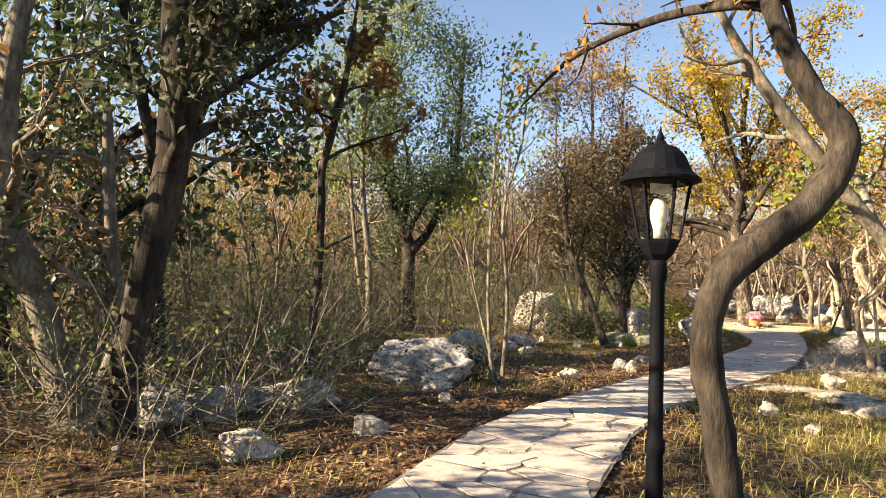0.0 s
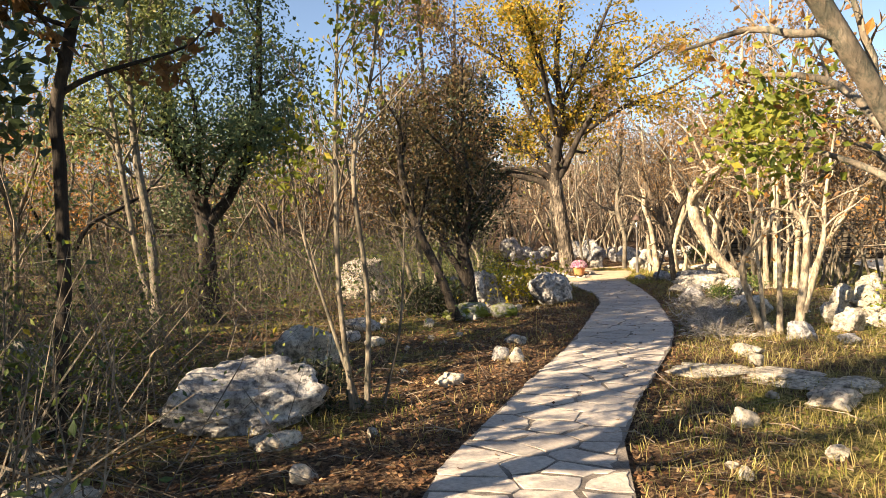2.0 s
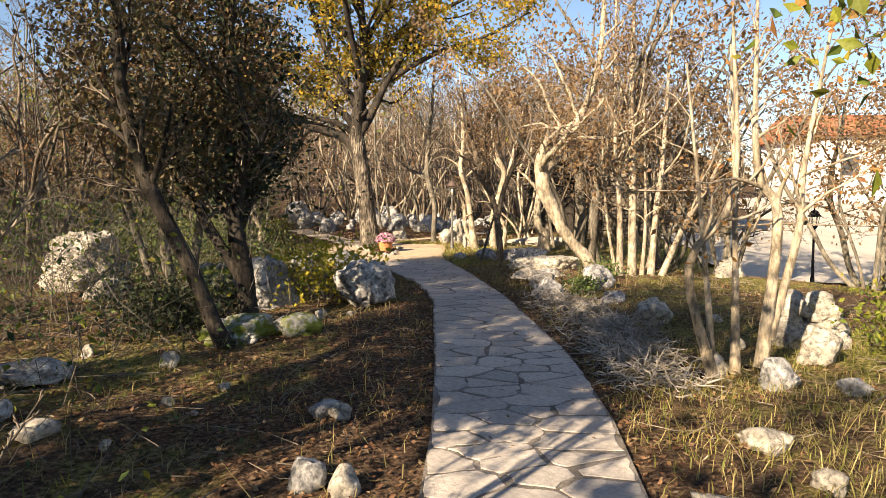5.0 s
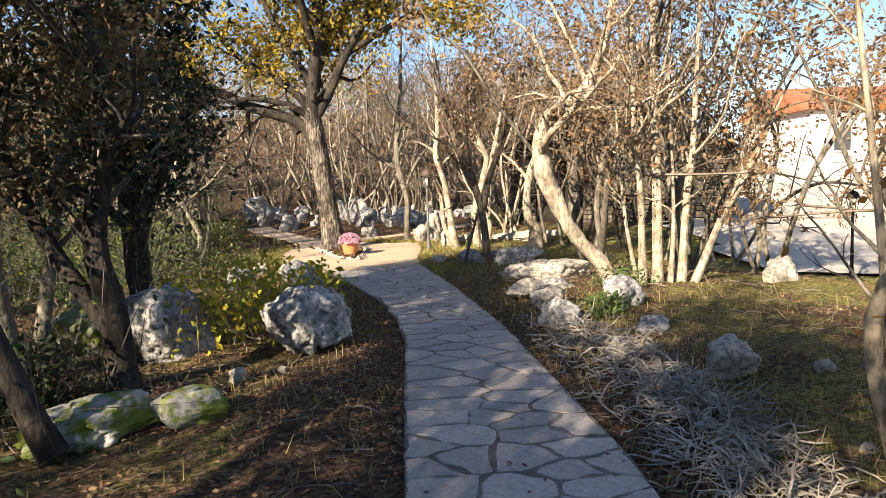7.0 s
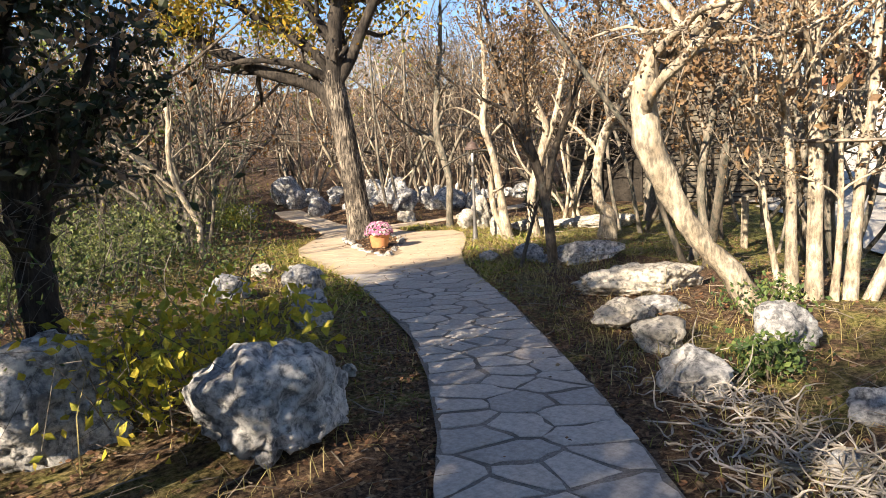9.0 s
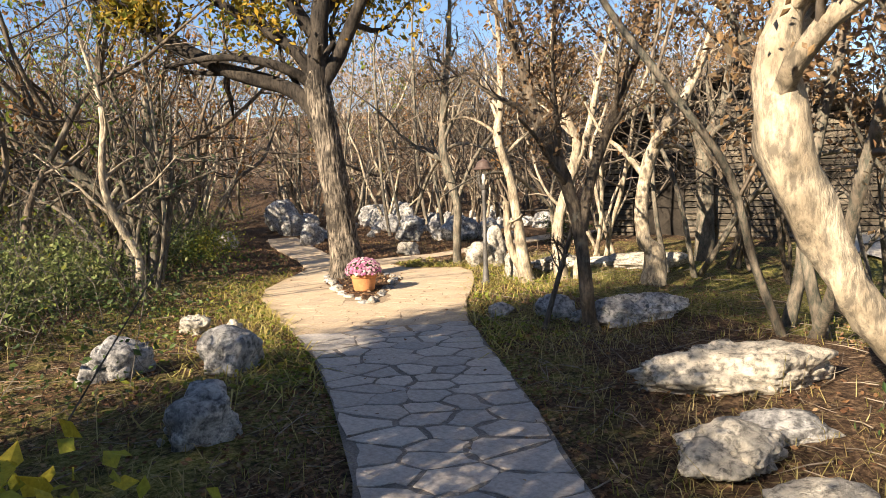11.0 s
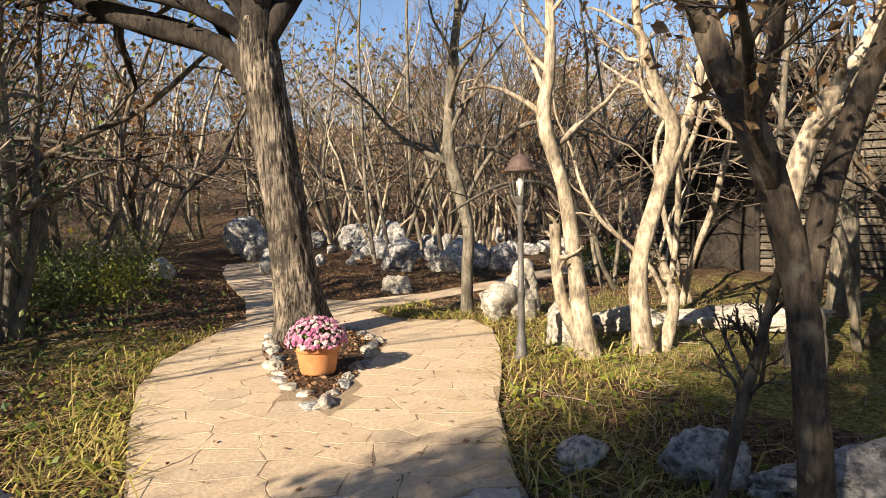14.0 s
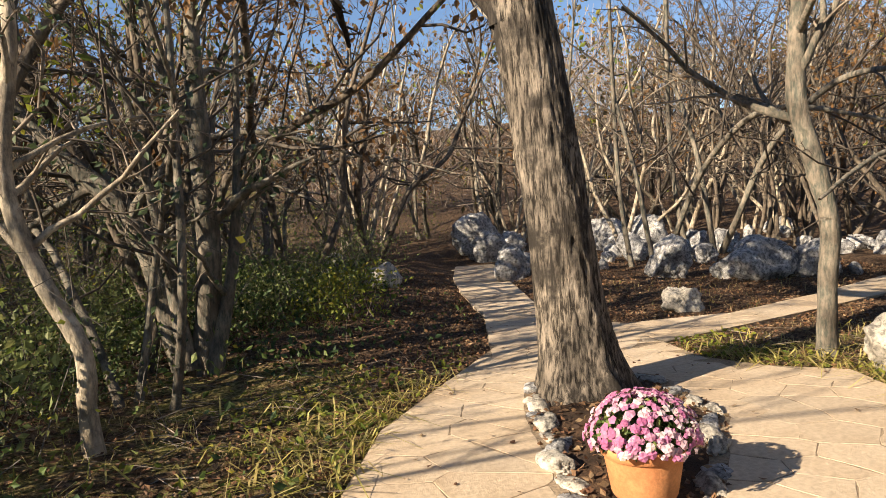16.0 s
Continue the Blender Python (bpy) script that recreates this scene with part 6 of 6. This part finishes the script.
def make_shrub(name, label, x, y, r, h, mat, n, seed, size=0.06):
    rng = np.random.default_rng(seed)
    root = empty(name, pose(x, y, spot(x, y, -0.02)), label, "shrub")
    k = 26
    st = np.zeros((k, 3)) + rng.normal(size=(k, 3)) * np.array([0.3, 0.3, 0]) * r
    D = rng.normal(size=(k, 3)) * 0.5 + np.array([0, 0, 1.0])
    V, F = sticks(st, D, rng.uniform(0.6, 1.0, k) * h, np.full(k, 0.006))
    tagged(quads("stemwork", V, F, M_TWIG, root), kind="stuff")
    f = rng.random((n, 1)) ** 0.5
    D2 = D[rng.integers(0, k, n)]
    D2 /= np.linalg.norm(D2, axis=1)[:, None]
    Q = st[rng.integers(0, k, n)] + D2 * f * h + rng.normal(size=(n, 3)) * np.array([0.35, 0.35, 0.12]) * r
    Q[:, 2] = np.abs(Q[:, 2])
    tagged(quads("foliage", *leaf_mesh(rng, Q, size, 0.03), mat, root), kind="stuff")


make_shrub("bush", "dark evergreen bush beside the pale boulder", 3.0, 14.7, 0.55, 0.6, M_LEAF_DARK, 3200, 1)
make_shrub("bush", "yellow-leaved bramble behind the cleft boulder", 5.65, 15.7, 0.4, 1.0, M_LEAF_YELLOW, 750, 2, 0.085)
make_shrub("bush", "yellow-leaved bramble beside the boulders", 5.05, 15.95, 0.4, 0.85, M_LEAF_YELLOW, 420, 3, 0.085)
make_shrub("bush", "green shrub with bright leaves at the wood's edge", 9.6, 28.8, 0.6, 0.7, M_LEAF_LIME, 1400, 4)
make_shrub("bush", "dark green shrub in the undergrowth", 8.6, 29.3, 0.8, 0.8, M_IVY, 2200, 5)
make_shrub("bush", "low dark ivy bush on the long boulder", 0.35, 8.65, 0.25, 0.5, M_LEAF_DARK, 900, 6, 0.05)
make_shrub("bush", "green herb clump beside the pale rocks", 9.0, 13.9, 0.25, 0.3, M_IVY, 700, 7, 0.05)
make_shrub("bush", "green herb clump on the sunny bank", 10.3, 14.8, 0.3, 0.35, M_IVY, 700, 8, 0.05)
make_shrub("bush", "bushy dry twigs and leaves at the foot of the oak sapling", -1.6, 10.3, 0.7, 0.7, M_LEAF_LIME, 600, 9, 0.06)
make_shrub("bush", "yellow-green shrub beside the piled stones", 8.3, 9.3, 0.4, 0.7, M_LEAF_LIME, 800, 10)
make_shrub("bush", "dark shrub by the barn door", 18.3, 26.9, 0.6, 0.7, M_IVY, 1500, 11)

make_shrub("undergrowth_bush", "olive undergrowth bush on the shady bank", 6.4, 24.2, 0.85, 1.1, M_LEAF_OLIVE, 1700, 20, 0.06)
bush = [o for o in scene.objects if o.name == "undergrowth_bush"][0]
bush_rng = np.random.default_rng(66)
tagged(bush, group="bushes of the bank")
for x, y in ((5.2, 23.6), (6.9, 25.6), (7.2, 27.9), (8.3, 28.6), (5.1, 26.9), (7.6, 30.2), (9.2, 30.4), (4.2, 24.6), (4.9, 21.6), (3.8, 22.6), (6.4, 29.4), (10.0, 32.6), (5.6, 22.3)):
    k = bush_rng.uniform(0.7, 1.15)
    copy_thing(bush, pose(x, y, spot(x, y, -0.02), 0, 0, bush_rng.uniform(0, 360)) @ Matrix.Diagonal((k, k, k, 1)))

# ---- far woods on the slopes ----
far_rng = np.random.default_rng(31)
n = 620
ang, dist = far_rng.uniform(-2.0, 2.0, n), 34 + 60 * far_rng.random(n) ** 1.3
C = np.column_stack([8 + np.sin(ang) * dist, 12 + np.cos(ang) * dist])
keep = ~((C[:, 0] > 26) & (C[:, 1] < 36) & (C[:, 1] > 8))
C = C[keep]
C = np.column_stack([C, height(C[:, 0], C[:, 1])])
T = np.repeat(C, 75, 0)
top = np.repeat(far_rng.uniform(5, 9.5, len(C)), 75)
T = T + np.column_stack([far_rng.normal(size=(len(T), 2)) * 1.1, far_rng.random(len(T)) ** 0.8 * top * 0.8])
D = far_rng.normal(size=T.shape) * 0.8 + np.array([0, 0, 0.9])
stuff("far_woods", sticks(T, D, far_rng.uniform(0.6, 2.2, len(T)), far_rng.uniform(0.006, 0.024, len(T)), 1), M_TWIG_SUNLIT, "distant bare winter woods", "woods")
L = T[far_rng.integers(0, len(T), 62000)] + np.array([0, 0, 0.9])
stuff("far_tan_foliage", leaf_mesh(far_rng, L[30000:], 0.26, 0.7), M_LEAF_TAN, "tan withered foliage of the distant woods", "woods")
stuff("far_foliage", leaf_mesh(far_rng, L[:20000], 0.3, 0.8), M_LEAF_DRAB, "drab brown foliage of the distant woods", "woods")
stuff("far_green_foliage", leaf_mesh(far_rng, L[20000:30000], 0.3, 0.8), M_LEAF_LIME, "yellow-green foliage of the distant woods", "woods")


# ---- crazy paving, stone by stone ----
def clip_cell(poly, p, q):
    """Keep the part of poly nearer to p than to q."""
    m, nrm = (p + q) / 2, q - p
    s = (poly - m) @ nrm
    out = []
    for i in range(len(poly)):
        j = (i + 1) % len(poly)
        if s[i] <= 0:
            out.append(poly[i])
        if (s[i] <= 0) != (s[j] <= 0):
            out.append(poly[i] + (poly[j] - poly[i]) * (s[i] / (s[i] - s[j])))
    return np.array(out)


def shrink(poly, d):
    """The convex polygon with every side moved inwards by d."""
    c = poly.mean(0)
    out = poly
    for a, b3 in zip(poly, np.roll(poly, -1, 0)):
        e = b3 - a
        ln = np.hypot(*e)
        if ln < 1e-6:
            continue
        nrm = np.array([e[1], -e[0]]) / ln
        if nrm @ (c - a) > 0:
            nrm = -nrm
        s = (out - a) @ nrm + d
        new_poly = []
        for i in range(len(out)):
            j = (i + 1) % len(out)
            if s[i] <= 0:
                new_poly.append(out[i])
            if (s[i] <= 0) != (s[j] <= 0):
                new_poly.append(out[i] + (out[j] - out[i]) * (s[i] / (s[i] - s[j])))
        out = np.array(new_poly)
        if len(out) < 3:
            return out
    return out


def trim(cell, p, poly, reach, facing=False):
    """Cut a cell along the sides of poly that pass close to its seed p."""
    for a, b4 in zip(poly, np.roll(poly, -1, 0)):
        e = b4 - a
        k = np.clip(((p - a) @ e) / (e @ e), 0, 1)
        if np.hypot(*(p - a - k * e)) > reach or (facing and not 0.03 < k < 0.97):
            continue
        nrm = np.array([e[1], -e[0]]) / np.hypot(*e)
        if nrm @ (p - a) > 0:
            nrm = -nrm
        if -(nrm @ (p - a)) < 0.04:
            continue
        cell = clip_cell(cell, a - nrm, a + nrm)
        if len(cell) < 3:
            break
    return cell


def build_paving():
    rng = np.random.default_rng(17)
    way = np.array([0.58, 0.815])
    grow = np.eye(2) + 0.3 * np.outer(way, way)
    back = np.linalg.inv(grow)
    outline, bed = OUTLINE @ grow, BED @ grow
    cand = np.column_stack([rng.uniform(-1.5, 21.5, 60000), rng.uniform(-4, 36, 60000)])
    cand = cand[inside(OUTLINE, cand) & ~inside(BED, cand)]
    cand = cand[(edge_distance(OUTLINE, cand)[0] > 0.09) & (edge_distance(BED, cand)[0] > 0.09)]
    gaps = np.where(cand[:, 1] < 30, rng.uniform(0.2, 0.4, len(cand)), 0.5)
    cand = cand @ grow
    pts = np.zeros((0, 2))
    for c, gap in zip(cand, gaps):
        if len(pts) == 0 or ((pts - c) ** 2).sum(1).min() > gap * gap:
            pts = np.vstack([pts, c])
    d, near = edge_distance(outline, pts)
    d2, near2 = edge_distance(bed, pts)
    g1, g2 = 2 * near[d < 0.7] - pts[d < 0.7], 2 * near2[d2 < 0.7] - pts[d2 < 0.7]
    ghosts = np.vstack([g1[~inside(outline, g1)], g2[inside(bed, g2)]])
    ghosts += rng.normal(size=ghosts.shape) * 0.01
    allp = np.vstack([pts, ghosts])
    root = empty("pavement", pose(0, 0, 0), "winding crazy-paved path of irregular tan and grey stones", "path", kind="structure")
    stones = []
    for p in pts:
        r = np.hypot(*(allp - p).T)
        cell = p + np.array([(-1, -1), (1, -1), (1, 1), (-1, 1)]) * 0.7
        for q in allp[(r > 1e-6) & (r < 1.3)]:
            cell = clip_cell(cell, p, q)
            if len(cell) < 3:
                break
        if len(cell) >= 3:
            cell = cell @ back
            cell = trim(cell, p @ back, OUTLINE, 0.45)
            cut = trim(cell, p @ back, BED, 0.3, True) if len(cell) >= 3 else cell
            cell = cut if len(cut) >= 3 else cell
        if len(cell) >= 3:
            cell = shrink(cell, rng.uniform(0.002, 0.005) if p @ back @ np.array([0.25, 0.97]) > 21.9 else rng.uniform(0.006, 0.026))
        if len(cell) < 3:
            continue
        keep = np.hypot(*(cell - np.roll(cell, 1, 0)).T) > 0.02
        if keep.sum() >= 3:
            stones.append((p @ back, cell[keep]))
    rest_v, rest_f = [], []
    near_first = sorted(stones, key=lambda s: (not 3.0 < s[0][1] < 24.5, s[0][1]))
    for i, (p, cell) in enumerate(near_first):
        tan = cell.mean(0) @ np.array([0.25, 0.97]) > 21.9
        rough_edge = []
        for e0, e1 in zip(cell, np.roll(cell, -1, 0)):
            ln = np.hypot(*(e1 - e0))
            rough_edge.append(e0)
            for f in ((0.33, 0.68) if ln > 0.2 else (0.5,) if ln > 0.1 else ()):
                rough_edge.append(e0 + (e1 - e0) * f + np.array([e1[1] - e0[1], e0[0] - e1[0]]) / ln * rng.normal() * (0.003 if tan else 0.009))
        cell = np.array(rough_edge)
        n, c = len(cell), cell.mean(0)
        jit = cell + rng.normal(size=cell.shape) * (0.004 if tan else 0.007)
        lift, tilt = GZ + rng.uniform(-0.001, 0.002), rng.normal(size=2) * 0.002
        inn = c + (jit - c) * (1 - (0.002 if tan else 0.005) / np.maximum(0.06, np.hypot(*(jit - c).T))[:, None])
        if tan:
            lift, tilt = GZ + rng.uniform(-0.0006, 0.0006), np.zeros(2)
        zt = lambda q: lift + (q - c) @ tilt
        V = [(x - c[0], y - c[1], GZ - 0.06) for x, y in jit] + [(x - c[0], y - c[1], zt(np.array((x, y))) - (0.001 if tan else 0.002)) for x, y in jit] + [(x - c[0], y - c[1], zt(np.array((x, y)))) for x, y in inn]
        F = [tuple(range(2 * n, 3 * n))] + [(k, (k + 1) % n, n + (k + 1) % n, n + k) for k in range(n)] + [(n + k, n + (k + 1) % n, 2 * n + (k + 1) % n, 2 * n + k) for k in range(n)]
        if i < 300:
            me = bpy.data.meshes.new("paving_stone")
            me.from_pydata(V, [], F)
            me.materials.append(M_STONE_TAN if tan else M_STONE)
            ob = new("paving_stone", me)
            ob.parent, ob.location = root, (c[0], c[1], 0)
        else:
            o = len(rest_v)
            rest_v += [(v[0] + c[0], v[1] + c[1], v[2]) for v in V]
            rest_f += [tuple(o + k for k in f) for f in F]
    me = bpy.data.meshes.new("further_stones")
    me.from_pydata(rest_v, [], rest_f)
    me.materials.append(M_STONE_TAN)
    ob = new("further_stones", me)
    ob.parent = root
    tagged(ob, kind="stuff")
    bm = bmesh.new()
    bm.faces.new([bm.verts.new((x, y, GZ - 0.0055)) for x, y in OUTLINE])
    bmesh.ops.triangulate(bm, faces=bm.faces[:])
    upper = bm.copy()
    part("joint", bm, M_JOINT, root, "dark earthy joints between the stones")
    bmesh.ops.bisect_plane(upper, geom=upper.verts[:] + upper.edges[:] + upper.faces[:], plane_co=(0, 22.3, 0), plane_no=(0.25, 0.97, 0), clear_inner=True)
    for v in upper.verts:
        v.co.z = GZ - 0.0025
    part("joint", upper, M_MORTAR, root, "thin earthy joints of the clearing")


build_paving()
